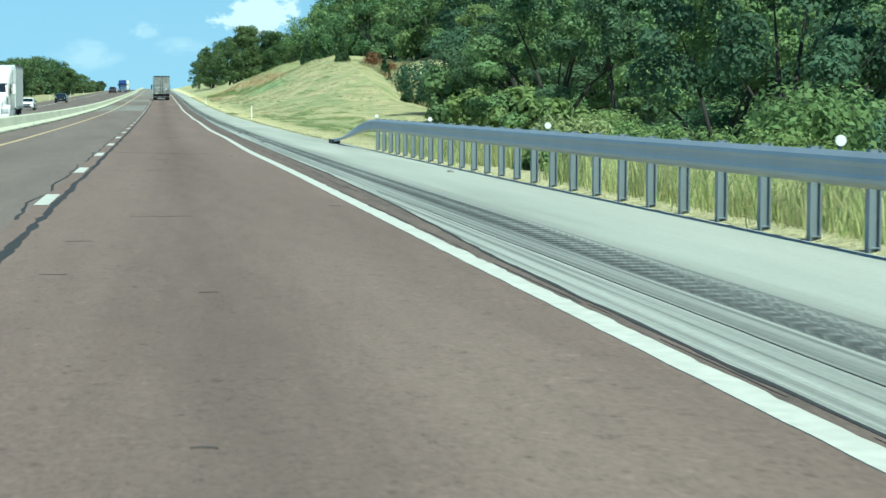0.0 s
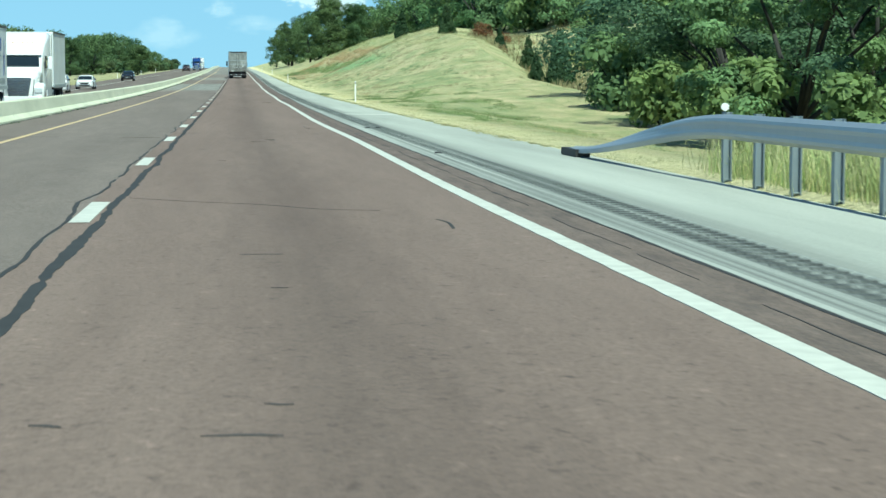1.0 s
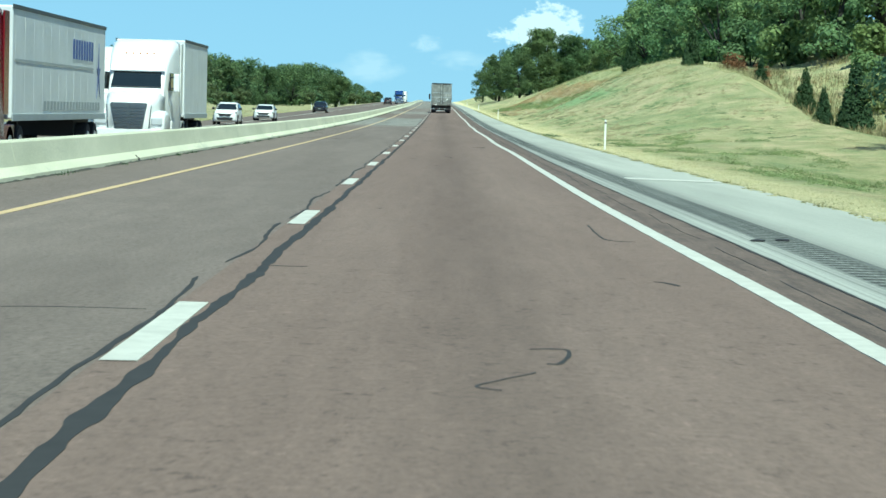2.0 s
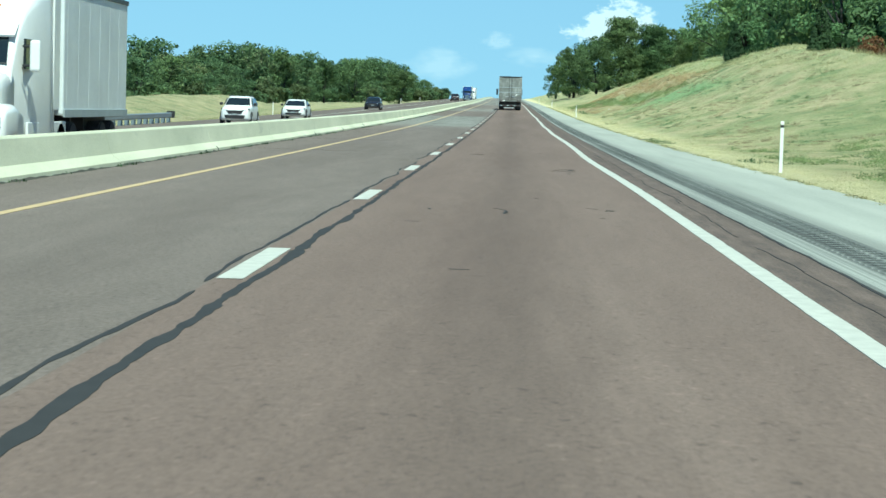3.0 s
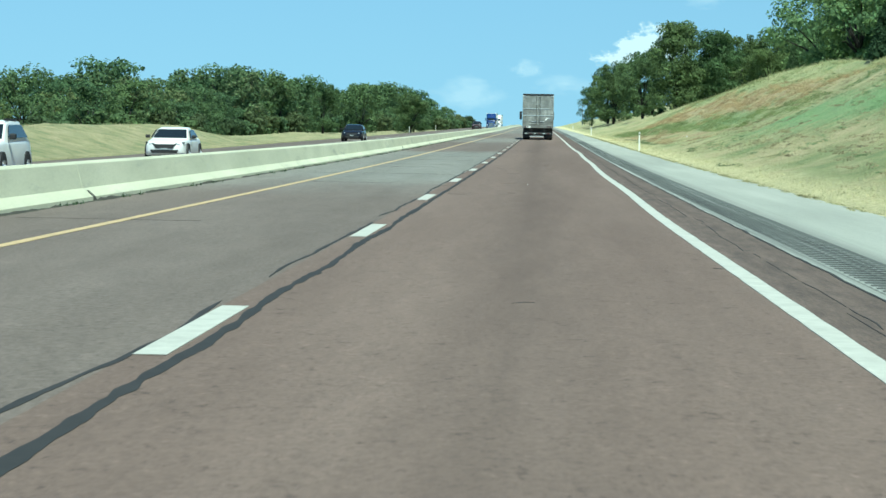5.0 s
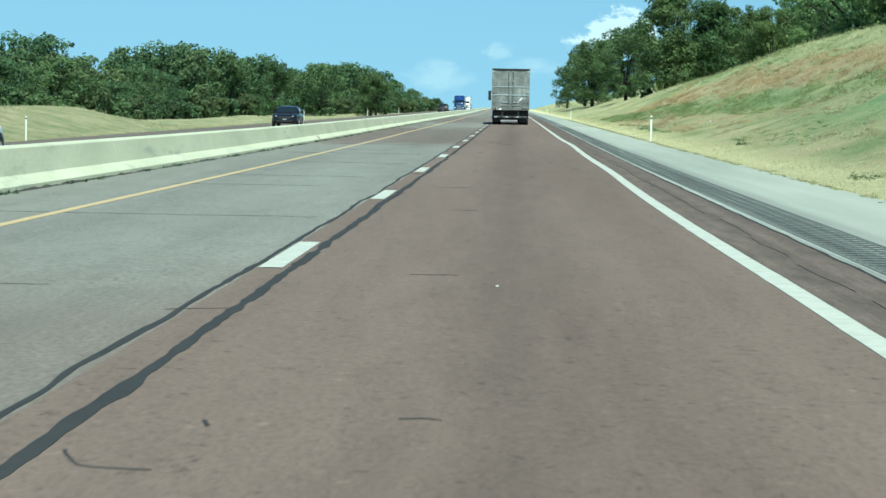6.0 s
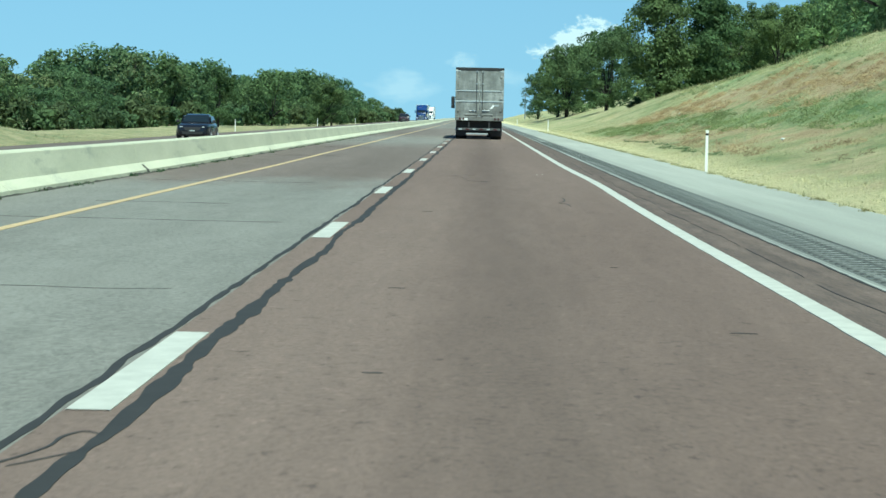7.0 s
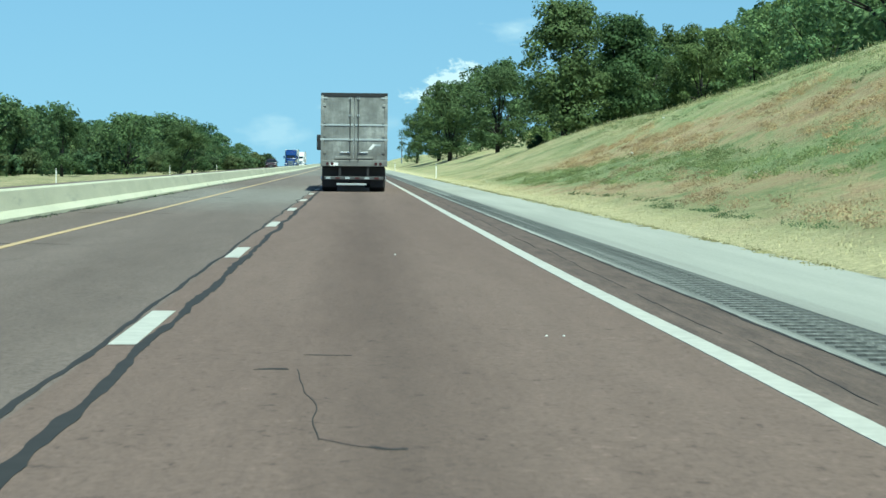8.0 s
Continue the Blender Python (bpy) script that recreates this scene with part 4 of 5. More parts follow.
for u, e, w, h, seed, puff, thick in [(0.0465, 0.0435, 220, 140, 1, 0.085, 0.95), (-0.034, 0.021, 210, 95, 3, 0.35, 0.34), (-0.006, 0.032, 110, 50, 4, 0.3, 0.4), (0.010, 0.026, 150, 60, 5, 0.5, 0.4), (0.075, 0.068, 160, 70, 8, 0.5, 0.5)]:
    cloud(u, e, w, h, seed, puff, thick)


# low shrubs and leafy weeds behind the rail
for k in range(30):
    y = 14 + k * 1.5 + rng.uniform(-0.6, 0.6)
    shrub(GREEN_SHRUBS[k % 3] if k % 4 else NEAR_SHRUBS[1], rng.uniform(8.7, 10.6), y, rng.uniform(0.45, 0.95), "low leafy weed bush behind the guard rail", "rail-side weeds")
blades("scrub_grass", "tall tan scrub grass beside the cedars", scatter(2600, 23.0, 36.0, 150, 240, 14, patchy), (0.15, 0.6), 0.02, M_SCRUB, 6, 0.3, True)


def dirt_ridge(y0, y1, seed):
    """A ragged ridge of dark soil and weeds caught along the barrier's foot."""
    verts, faces, n = [], [], int((y1 - y0) / 0.2)
    for i in range(n + 1):
        y = y0 + (y1 - y0) * i / n
        h = max(0.004, 0.018 + 0.035 * noise.noise((y * 0.5, seed, 1)) + 0.03 * noise.noise((y * 2.3, seed, 6)))
        w = 0.035 + 0.9 * h
        verts += [at_road(-4.875 + w, y, -0.004), at_road(-4.875 + w * 0.5, y, h * 0.8), at_road(-4.884, y, h), at_road(-4.884, y, -0.004)]
    for i in range(n):
        for j in range(3):
            faces.append((4 * i + j, 4 * i + j + 1, 4 * i + j + 5, 4 * i + j + 4))
    piece("dirt_ridge", mesh_from("dirt_ridge", verts, faces, M_SOIL), barrier, "dark soil along the barrier's foot")


M_SOIL = plain("dark caught soil", (0.060, 0.058, 0.045), 0.95, 0, 0.4, 9)
for k in range(19):
    dirt_ridge(-20 + 24 * k, 4 + 24 * k, 2.0)


# ---- guard rail ----
M_GALV = plain("weathered galvanised steel", (0.33, 0.36, 0.385), 0.42, 0.5, 0.12, 0.8)
M_POST = plain("dull grey steel post", (0.25, 0.29, 0.32), 0.55, 0.5, 0.15, 2.5)
M_DELIN = plain("white plastic marker post", (0.80, 0.80, 0.76), 0.5, 0, 0.08, 5)
M_BLACK = plain("black rubber", (0.02, 0.02, 0.022), 0.7, 0, 0.3, 5)
RAIL_X = 7.33


def w_section():
    """W-beam outline, (x, z): two corrugations facing the road."""
    return [(0.0, 0.155), (-0.010, 0.153), (-0.076, 0.108), (-0.083, 0.07), (-0.076, 0.03), (-0.076, -0.03), (-0.083, -0.07), (-0.076, -0.108), (-0.012, -0.15), (0.0, -0.155)]


def rail():
    r = thing("guard_rail", "galvanised steel guard rail with turned-down end", "guard rail")
    ys = [-40 + 3.81 * i for i in range(26)]
    ys = [y for y in ys if y < 54] + [55.6]
    sec = w_section()
    both = sec + [(x + 0.006, z) for x, z in reversed(sec)]
    piece("beam", sweep("beam", [(RAIL_X + x, 0.66 + z) for x, z in both], ys, M_GALV, True), r, "grey corrugated steel beam")
    # the end drops and twists down to the ground
    verts, faces, steps = [], [], 14
    for i in range(steps + 1):
        k = i / steps
        drop = 0.60 * smooth(0.0, 1.0, k) ** 1.1
        turn = radians(75) * smooth(0.1, 1.0, k)
        for x, z in both:
            xx, zz = x * math.cos(turn) + z * math.sin(turn), -x * math.sin(turn) + z * math.cos(turn)
            verts.append(at_road(RAIL_X - 0.35 * k + xx * (1 - 0.3 * k), 55.6 + 10.0 * k, 0.66 - drop + zz * (1 - 0.3 * k)))
    n = len(both)
    for i in range(steps):
        for j in range(n):
            faces.append((i * n + j, i * n + (j + 1) % n, (i + 1) * n + (j + 1) % n, (i + 1) * n + j))
    faces.append(tuple(range(steps * n, steps * n + n)))
    piece("end_section", mesh_from("end_section", verts, faces, M_GALV), r, "twisted turned-down rail end")
    piece("anchor", mesh_from("anchor", [at_road(RAIL_X - 0.35 + x, 65.6 + y, z) for z in (-0.1, 0.10) for y in (-1.0, 0.5) for x in (-0.12, 0.12)], [(0, 2, 3, 1), (4, 5, 7, 6), (0, 1, 5, 4), (2, 6, 7, 3), (0, 4, 6, 2), (1, 3, 7, 5)], M_BLACK), r, "dark end anchor")
    bm = bmesh.new()
    add_box(bm, 0.09, 0.11, -0.058, 0.058, -0.5, 0.85)
    add_box(bm, 0.185, 0.20, -0.058, 0.058, -0.5, 0.85)
    add_box(bm, 0.11, 0.185, -0.006, 0.006, -0.5, 0.85)
    add_box(bm, 0.092, 0.198, -0.061, 0.061, 0.0, 0.012)
    me = bpy.data.meshes.new("post")
    bm.to_mesh(me)
    bm.free()
    me.materials.append(M_POST)
    bm = box(0.006, 0.088, -0.05, 0.05, 0.52, 0.80)
    blk = bpy.data.meshes.new("spacer_block")
    bm.to_mesh(blk)
    bm.free()
    blk.materials.append(M_POST)
    y = 56.67
    while y > -38:
        p = piece("post", me, r)
        p.matrix_world = Matrix.Translation(at_road(RAIL_X, y, -0.02))
        q = piece("spacer_block", blk, p)
        y -= 1.625
    for y in (2.7, 16.8, 30.9, 45.1, 56.6):
        k = part("reflector", tube((0, -0.012, 0.895), (0, 0.012, 0.895), 0.05, 0.05, 16), M_DELIN, r, "round white reflector")
        k.matrix_world = Matrix.Translation(at_road(RAIL_X + 0.1, y, 0))
        part("stem", box(-0.012, 0.012, 0.013, 0.022, 0.70, 0.88), M_POST, k)
    return r


rail()


def delineator(x, y, h=1.0):
    d = thing("marker_post", "slim white plastic roadside marker post", "marker post", "roadside marker posts", Matrix.Translation(Vector(stand(x, y, 0.0))))
    bm = bmesh.new()
    add_box(bm, -0.036, 0.036, -0.012, 0.012, -0.2, h, 0.006)
    part("stake", bm, M_DELIN, d)
    part("cap", box(-0.037, 0.037, -0.014, 0.014, h - 0.14, h - 0.08, 0.002), M_BLACK, d, "dark reflector band")


for x, y in [(7.62, 140.6), (7.37, 277.0), (7.75, 410), (7.75, 545), (-19.6, 283), (-19.6, 405), (-19.6, 500), (-19.6, 590)]:
    delineator(x, y, 1.1)


# ---- sealed cracks, marks and litter on the road ----
def ribbon(pts, half, z=0.003, tip=0.25):
    """A flat strip of sealant with ragged edges along (x, y) points."""
    verts, n = [], len(pts)
    for i, (x, y) in enumerate(pts):
        a, b = pts[max(0, i - 1)], pts[min(n - 1, i + 1)]
        d = Vector((b[0] - a[0], b[1] - a[1]))
        d = d.normalized() if d.length else Vector((0, 1))
        w = half * (0.8 + 0.45 * noise.noise((x * 3.1, y * 1.1, 5.0)) + 0.5 * noise.noise((x * 9, y * 3.7, 2.0)))
        w = max(min(0.006, half), w) * (tip if i in (0, n - 1) else 1)
        for s in (-1, 1):
            verts.append(at_road(x - s * d.y * w, y + s * d.x * w, z))
            verts.append(at_road(x - s * d.y * w * 1.02, y + s * d.x * w * 1.02, -0.002))
    faces = []
    for i in range(n - 1):
        a, b = 4 * i, 4 * i + 4
        faces += [(a, a + 2, b + 2, b), (a + 1, a, b, b + 1), (a + 2, a + 3, b + 3, b + 2)]
    return verts, faces


def wavy(x0, y0, y1, amp, seed, step=0.22):
    k = int((y1 - y0) / step)
    return [(x0 + amp * noise.noise((0.3 * (y0 + i * step), seed, 0)) * 1.5 + amp * 0.4 * noise.noise((1.3 * (y0 + i * step), seed, 4)), y0 + i * step) for i in range(k + 1)]


seal = thing("crack_seal", "black tar sealant along the lane joint and cracks", "road marking", kind="structure")


def seal_line(name, pts, half, tip=0.25):
    v, f = ribbon(pts, half, 0.003, tip)
    piece(name, mesh_from(name, v, f, M_TAR), seal)


y = -20.0
while y < 420:
    seal_line("joint_seal", wavy(0.165, y, y + 20.0, 0.045, 1.0, 0.125), 0.050, 1.0)
    y += 20
r55 = random.Random(5)
y = -20.0
while y < 420:
    ln = r55.uniform(6, 14) if not 192 < y < 300 else 20
    seal_line("side_seal", wavy(-0.14, y, y + ln, 0.075 if not 192 < y < 300 else 0.05, 7.0), 0.024 if not 192 < y < 300 else 0.028)
    y += ln + (r55.uniform(0.3, 2.2) if not 192 < y < 300 else -0.3)
y = -20.0
while y < 420:
    q = y
    while q < y + 24:
        ln = r55.uniform(0.6, 4.5)
        seal_line("shoulder_crack", wavy((4.13 if y > 24 else 3.94) + r55.uniform(-0.04, 0.04) * (y > 24), q, q + ln, 0.05 if y > 24 else 0.02, 12.0 + q), r55.uniform(0.003, 0.006))
        q += ln * r55.uniform(0.9, 1.5)
    seal_line("slab_joint", [(slab_x(q) - 0.01 + 0.02 * noise.noise((q * 0.9, 2, 2)), q) for q in (y + 0.3 * i for i in range(81))], 0.02)
    seal_line("slab_hairline", wavy(4.46, y, y + 24.2, 0.01, 17.0), 0.006) if y < 24 else None
    y += 24


def across(x0, x1, y, half, amp=0.06, seed=0.0):
    k = max(4, int(abs(x1 - x0) / 0.12))
    seal_line("cross_crack", [(x0 + (x1 - x0) * i / k, y + amp * noise.noise((i * 0.35, seed + y, 2)) * 2) for i in range(k + 1)], half)


for k in range(13):
    y = 205.5 + 4.57 * k
    across(-4.8 + 2.0 * r55.random(), -0.15 - 1.8 * r55.random(), y, 0.006, 0.05) if k % 5 not in (1, 3) else None
for y in (76.3, 148.0, 163.4, 186.0, 284.2, 301.5, 322.0, 345.0):
    across(-4.6, -1.8 - 0.8 * r55.random(), y, 0.010, 0.05)
# short tar marks and hairline cracks in the right lane


def scrawl(half, *pts):
    """A dribbled line of tar through a few turning points."""
    out, n = [], len(pts)
    for i in range(n - 1):
        p0, p1, p2, p3 = pts[max(0, i - 1)], pts[i], pts[i + 1], pts[min(n - 1, i + 2)]
        for k in range(8):
            t = k / 8
            q = [0.5 * (2 * b + (c - a) * t + (2 * a - 5 * b + 4 * c - d) * t * t + (3 * b - a - 3 * c + d) * t ** 3) for a, b, c, d in zip(p0, p1, p2, p3)]
            out.append((q[0] + 0.010 * noise.noise((q[0] * 9, q[1] * 3, 1)), q[1]))
    seal_line("tar_mark", out + [pts[-1]], half)


scrawl(0.024, (2.82, 137.63), (3.10, 137.49), (3.02, 137.01), (3.14, 136.93), (2.94, 136.71), (2.68, 136.46), (2.77, 136.27), (3.11, 135.99))
scrawl(0.014, (1.96, 74.13), (2.16, 74.12), (2.09, 73.55), (2.02, 73.50))
scrawl(0.009, (1.95, 73.15), (1.78, 72.83), (1.66, 72.59), (1.77, 72.47))
scrawl(0.014, (3.17, 86.77), (3.14, 85.09), (3.16, 84.0), (3.41, 83.77))
scrawl(0.020, (3.09, 78.83), (3.16, 78.77), (3.24, 78.49))
scrawl(0.0028, (1.17, 266.71), (1.23, 265.6), (1.31, 264.9), (1.30, 264.4), (1.34, 263.63))
scrawl(0.004, (1.34, 263.7), (1.48, 263.5), (1.62, 263.39))
scrawl(0.030, (1.56, 263.46), (1.63, 263.38), (1.71, 263.40))
scrawl(0.036, (0.95, 266.70), (1.03, 266.73), (1.11, 266.72))
scrawl(0.009, (1.67, 120.72), (1.77, 120.48), (1.82, 120.2), (1.83, 119.9))
scrawl(0.022, (1.82, 120.1), (1.82, 119.87), (1.80, 119.62), (1.84, 119.45))
scrawl(0.010, (-0.08, 230.3), (0.03, 230.7), (0.04, 230.95), (0.10, 231.1), (0.18, 231.0))
scrawl(0.008, (-0.02, 230.3), (0.08, 230.5), (0.14, 230.62), (0.19, 230.75))
scrawl(0.009, (0.27, 198.9), (0.31, 198.76), (0.40, 198.58), (0.63, 198.53))
scrawl(0.010, (-0.23, 203.94), (-0.06, 204.01), (0.16, 204.09))
scrawl(0.016, (0.64, 199.64), (0.67, 199.50))
scrawl(0.012, (2.79, 121.34), (2.94, 121.21))
scrawl(0.016, (3.03, 121.04), (3.12, 120.91), (3.0, 120.76))
scrawl(0.016, (2.93, 135.07), (2.98, 134.62))
scrawl(0.020, (0.91, 120.29), (0.96, 120.05))
scrawl(0.010, (2.85, 255.86), (2.84, 254.69), (2.72, 253.84), (2.83, 253.47), (2.84, 252.6))
scrawl(0.026, (2.60, 151.38), (2.66, 151.01))
scrawl(0.003, (0.24, 52.6), (0.9, 51.9), (1.6, 51.3), (2.1, 50.6), (2.67, 50.3))
scrawl(0.008, (1.09, 21.62), (1.3, 21.55), (1.55, 21.62), (1.76, 21.66))
scrawl(0.006, (-1.07, 75.62), (-0.65, 75.7), (-0.22, 75.7))
scrawl(0.008, (0.63, 224.2), (0.80, 223.95), (1.0, 224.1), (1.17, 224.4))
scrawl(0.016, (3.07, 49.05), (3.13, 48.60), (3.10, 47.83))
for x, y, ln in [(1.54, 6.07, 0.1), (1.71, 12.24, 0.12), (1.57, 43.0, 0.1), (1.06, 148.1, 0.3), (1.33, 37.9, 0.28), (0.32, 79.4, 0.35), (1.03, 148.0, 0.4), (1.24, 206.9, 0.35), (1.21, 216.8, 0.32), (1.02, 266.7, 0.2), (0.98, 238.0, 0.12), (1.06, 233.1, 0.1), (1.33, 267.6, 0.3), (1.5, 45.4, 0.3), (0.7, 17.5, 0.25), (0.65, 13.8, 0.2)]:
    across(x - ln / 2, x + ln / 2, y, 0.016, 0.02)
for k in range(26):
    x, y = r55.uniform(0.5, 3.6), r55.uniform(0, 330)
    across(x, x + r55.uniform(0.05, 0.17), y, r55.uniform(0.010, 0.028), 0.05)

M_LITTER = plain("pale litter", (0.72, 0.72, 0.68), 0.6, 0, 0.1, 8)
M_STONE = plain("grey stone", (0.22, 0.21, 0.19), 0.9, 0, 0.3, 12)


def scrap(name, x, y, z, size, material, label, category, group, flat=0.5):
    bm = bmesh.new()
    bmesh.ops.create_icosphere(bm, subdivisions=2, radius=size)
    for v in bm.verts:
        v.co *= 1 + 0.45 * noise.noise(v.co * (2.2 / size) + Vector((x, y, 0)))
        v.co.z *= flat
    ob = part(name, bm, material, None)
    ob.location = (x + road_x(y), y, z + size * flat * 0.5)
    tagged(ob, label, category, group)


scrap("stone", 6.75, 37.0, road_z(37) - 0.02, 0.06, M_STONE, "small grey stone on the concrete shoulder", "stone", "stones")
for x, y in [(4.72, 84.5), (5.0, 84.7), (4.75, 66.0)]:
    scrap("tyre_scrap", x, y, road_z(y), 0.075, M_BLACK, "black scrap of tyre tread on the shoulder", "tyre scrap", "tyre scraps", 0.22)
for x, y in [(15.3, 314.5), (11.2, 304.7), (12.1, 333.9), (16.0, 352), (10.6, 286)]:
    scrap("litter", x, y, land_z(x, y) + 0.04, 0.058, M_LITTER, "crumpled pale litter in the hillside grass", "litter", "litter", 0.7)
for x, y in [(2.82, 269.1), (2.94, 269.1), (2.03, 281.6), (1.7, 206.0)]:
    scrap("chip", x, y, road_z(y), 0.011, M_LITTER, "small pale stone chip on the asphalt", "stone", "stone chips", 0.6)


# slim pole far up the verge
pole = thing("utility_pole", "slim grey pole beside the road near the rise", "pole", "", Matrix.Translation(Vector(stand(13.3, 700, 0.1))))
part("shaft", tube((0, 0, 0), (0, 0, 6.0), 0.14, 0.09, 10), M_POST, pole)
part("cross_arm", box(-0.7, 0.7, -0.05, 0.05, 5.4, 5.52, 0.01), M_POST, pole)


# guard rail beyond the opposite carriageway
def far_rail():
    r = thing("guard_rail", "steel guard rail with a blunt end beyond the opposite road", "guard rail")
    sec = w_section()
    both = [(-x, z) for x, z in sec] + [(-x - 0.006, z) for x, z in reversed(sec)]
    piece("beam", sweep("beam", [(-18.3 + x, OPP + 0.44 + z) for x, z in both], [120 + 3.81 * i for i in range(27)], M_GALV, True), r)
    e = piece("end_plate", mesh_from("end_plate", [at_road(-18.33 + x, 219.0 + y, OPP + z - 0.10) for z in (0.38, 0.78) for y in (0, 0.5) for x in (-0.2, 0.2)], [(0, 2, 3, 1), (4, 5, 7, 6), (0, 1, 5, 4), (2, 6, 7, 3), (0, 4, 6, 2), (1, 3, 7, 5)], M_BLACK), r, "dark end plate")
    bm = box(-0.26, -0.02, -0.06, 0.06, -0.5, 0.55)
    me = bpy.data.meshes.new("post")
    bm.to_mesh(me)
    bm.free()
    me.materials.append(M_POST)
    for k in range(53):
        piece("post", me, r).matrix_world = Matrix.Translation(at_road(-18.3, 120 + 1.905 * k, OPP))


far_rail()


# ---- vehicles ----
M_WHITE_PAINT = plain("white truck paint", (0.78, 0.79, 0.78), 0.28, 0, 0.08, 1.2)
M_RED_PAINT = plain("dark red truck paint", (0.17, 0.008, 0.016), 0.2, 0, 0.2, 1.5)
M_MAROON_PAINT = plain("dark maroon paint", (0.040, 0.018, 0.022), 0.25, 0, 0.2, 1.5)
M_ROD = plain("dull steel rod", (0.10, 0.105, 0.105), 0.5, 0.4, 0.2, 4)
M_BLUE_PAINT = plain("blue truck paint", (0.015, 0.045, 0.17), 0.25, 0, 0.2, 1.5)
M_BLACK_PAINT = plain("black car paint", (0.012, 0.014, 0.022), 0.15, 0, 0.2, 1.5)
M_TRAILER = plain("off-white trailer sheet", (0.70, 0.73, 0.74), 0.38, 0, 0.14, 0.7)
M_DARK = plain("dark underbody", (0.018, 0.018, 0.02), 0.65, 0, 0.3, 4)
M_TYRE = plain("tyre rubber", (0.022, 0.022, 0.023), 0.85, 0, 0.3, 9)
M_RIM = plain("aluminium rim", (0.55, 0.56, 0.58), 0.3, 0.9, 0.15, 5)
M_CHROME = plain("bright grille metal", (0.48, 0.50, 0.52), 0.25, 0.95, 0.12, 5)
M_GLASS = plain("dark tinted windscreen", (0.014, 0.02, 0.024), 0.06, 0, 0.2, 1, 0.8)
M_LAMP = plain("clear headlamp lens", (0.66, 0.69, 0.72), 0.12, 0.2, 0.1, 6)
M_AMBER = plain("amber lens", (0.65, 0.22, 0.02), 0.3, 0, 0.1, 6)
M_REDLENS = plain("red lamp lens", (0.055, 0.012, 0.012), 0.3, 0, 0.2, 6)
M_DECAL = plain("blue trailer lettering", (0.03, 0.08, 0.33), 0.4, 0, 0.15, 3)
M_ORANGE = plain("orange trailer lettering", (0.62, 0.25, 0.06), 0.4, 0, 0.15, 3)
M_RAILDARK = plain("dark trailer roof rail", (0.07, 0.08, 0.09), 0.5, 0.3, 0.2, 3)
M_PALEGREY = plain("pale grey lettering", (0.36, 0.40, 0.42), 0.45, 0, 0.15, 3)


def dirty_metal_build(n, l):
    v = coords(n, l)
    a = tex(n, l, v, 1.1, 6, 0.65)
    b = tex(n, l, coords(n, l, 3, 3, 0.5), 3.0, 5, 0.7)
    c = ramp(n, l, a, [(0.34, (0.155, 0.158, 0.150)), (0.47, (0.215, 0.222, 0.212)), (0.56, (0.28, 0.288, 0.275)), (0.68, (0.43, 0.44, 0.42))])
    z = axis(n, l, v, 2)
    low = ramp(n, l, math_node(n, l, "ADD", math_node(n, l, "DIVIDE", z, 4.0), math_node(n, l, "MULTIPLY", a, 0.22)), [(0.38, grey(0.55)), (0.62, grey(0.0))])
    c = mix(n, l, low, c, (0.13, 0.125, 0.115))
    return mix(n, l, 0.5, c, ramp(n, l, b, [(0.3, grey(0.7)), (0.7, grey(1.25))]), "MULTIPLY"), b


M_DOOR = mat("road-dirty aluminium trailer door", dirty_metal_build, 0.5, 0.25, 0.002)


def ring(bm, y, w, z0, z1, r, top_w=None):
    """A rounded rectangle across the vehicle at y, half width w, from z0 to z1."""
    tw = w if top_w is None else top_w
    pts = []
    for cx, cz, a0, ww in ((1, 1, 0, tw), (-1, 1, 90, tw), (-1, -1, 180, w), (1, -1, 270, w)):
        for k in range(4):
            a = radians(a0 + 30 * k)
            pts.append(bm.verts.new((cx * (ww - r) + r * math.cos(a), y, (z1 - r if cz > 0 else z0 + r) + r * math.sin(a))))
    return pts


def loft(sections):
    bm = bmesh.new()
    rings = [ring(bm, *s) for s in sections]
    n = len(rings[0])
    for a, b in zip(rings, rings[1:]):
        for i in range(n):
            bm.faces.new((a[i], a[(i + 1) % n], b[(i + 1) % n], b[i]))
    bm.faces.new(rings[0])
    bm.faces.new(rings[-1][::-1])
    return bm


def panel(corners, thick, n_out):
    """A thin slab on four corners, pushed out along n_out."""
    bm = bmesh.new()
    a = [bm.verts.new(Vector(c)) for c in corners]
    b = [bm.verts.new(Vector(c) + Vector(n_out) * thick) for c in corners]
    bm.faces.new(a)
    bm.faces.new(b[::-1])
    for i in range(4):
        bm.faces.new((a[i], a[(i + 1) % 4], b[(i + 1) % 4], b[i]))
    return bm


def wheel(parent, x, y, r, width, rim=M_RIM):
    w = piece("wheel", bpy.data.meshes.new("wheel"), parent)
    bm = bmesh.new()
    add_tube(bm, (x - width / 2, y, r), (x + width / 2, y, r), r, r, 24)
    bmesh.ops.bevel(bm, geom=[e for e in bm.edges if abs(e.verts[0].co.x - e.verts[1].co.x) < 1e-4], offset=0.035, segments=2, affect="EDGES")
    bm.to_mesh(w.data)
    bm.free()
    w.data.materials.append(M_TYRE)
    w["label"] = "black rubber tyre"
    side = 1 if x > 0 else -1
    xo = x + side * width / 2
    part("rim", tube((xo - side * 0.05, y, r), (xo + side * 0.012, y, r), r * 0.58, r * 0.5, 16), rim, w)
    part("hub", tube((xo, y, r), (xo + side * 0.06, y, r), r * 0.2, r * 0.16, 10), rim, w)


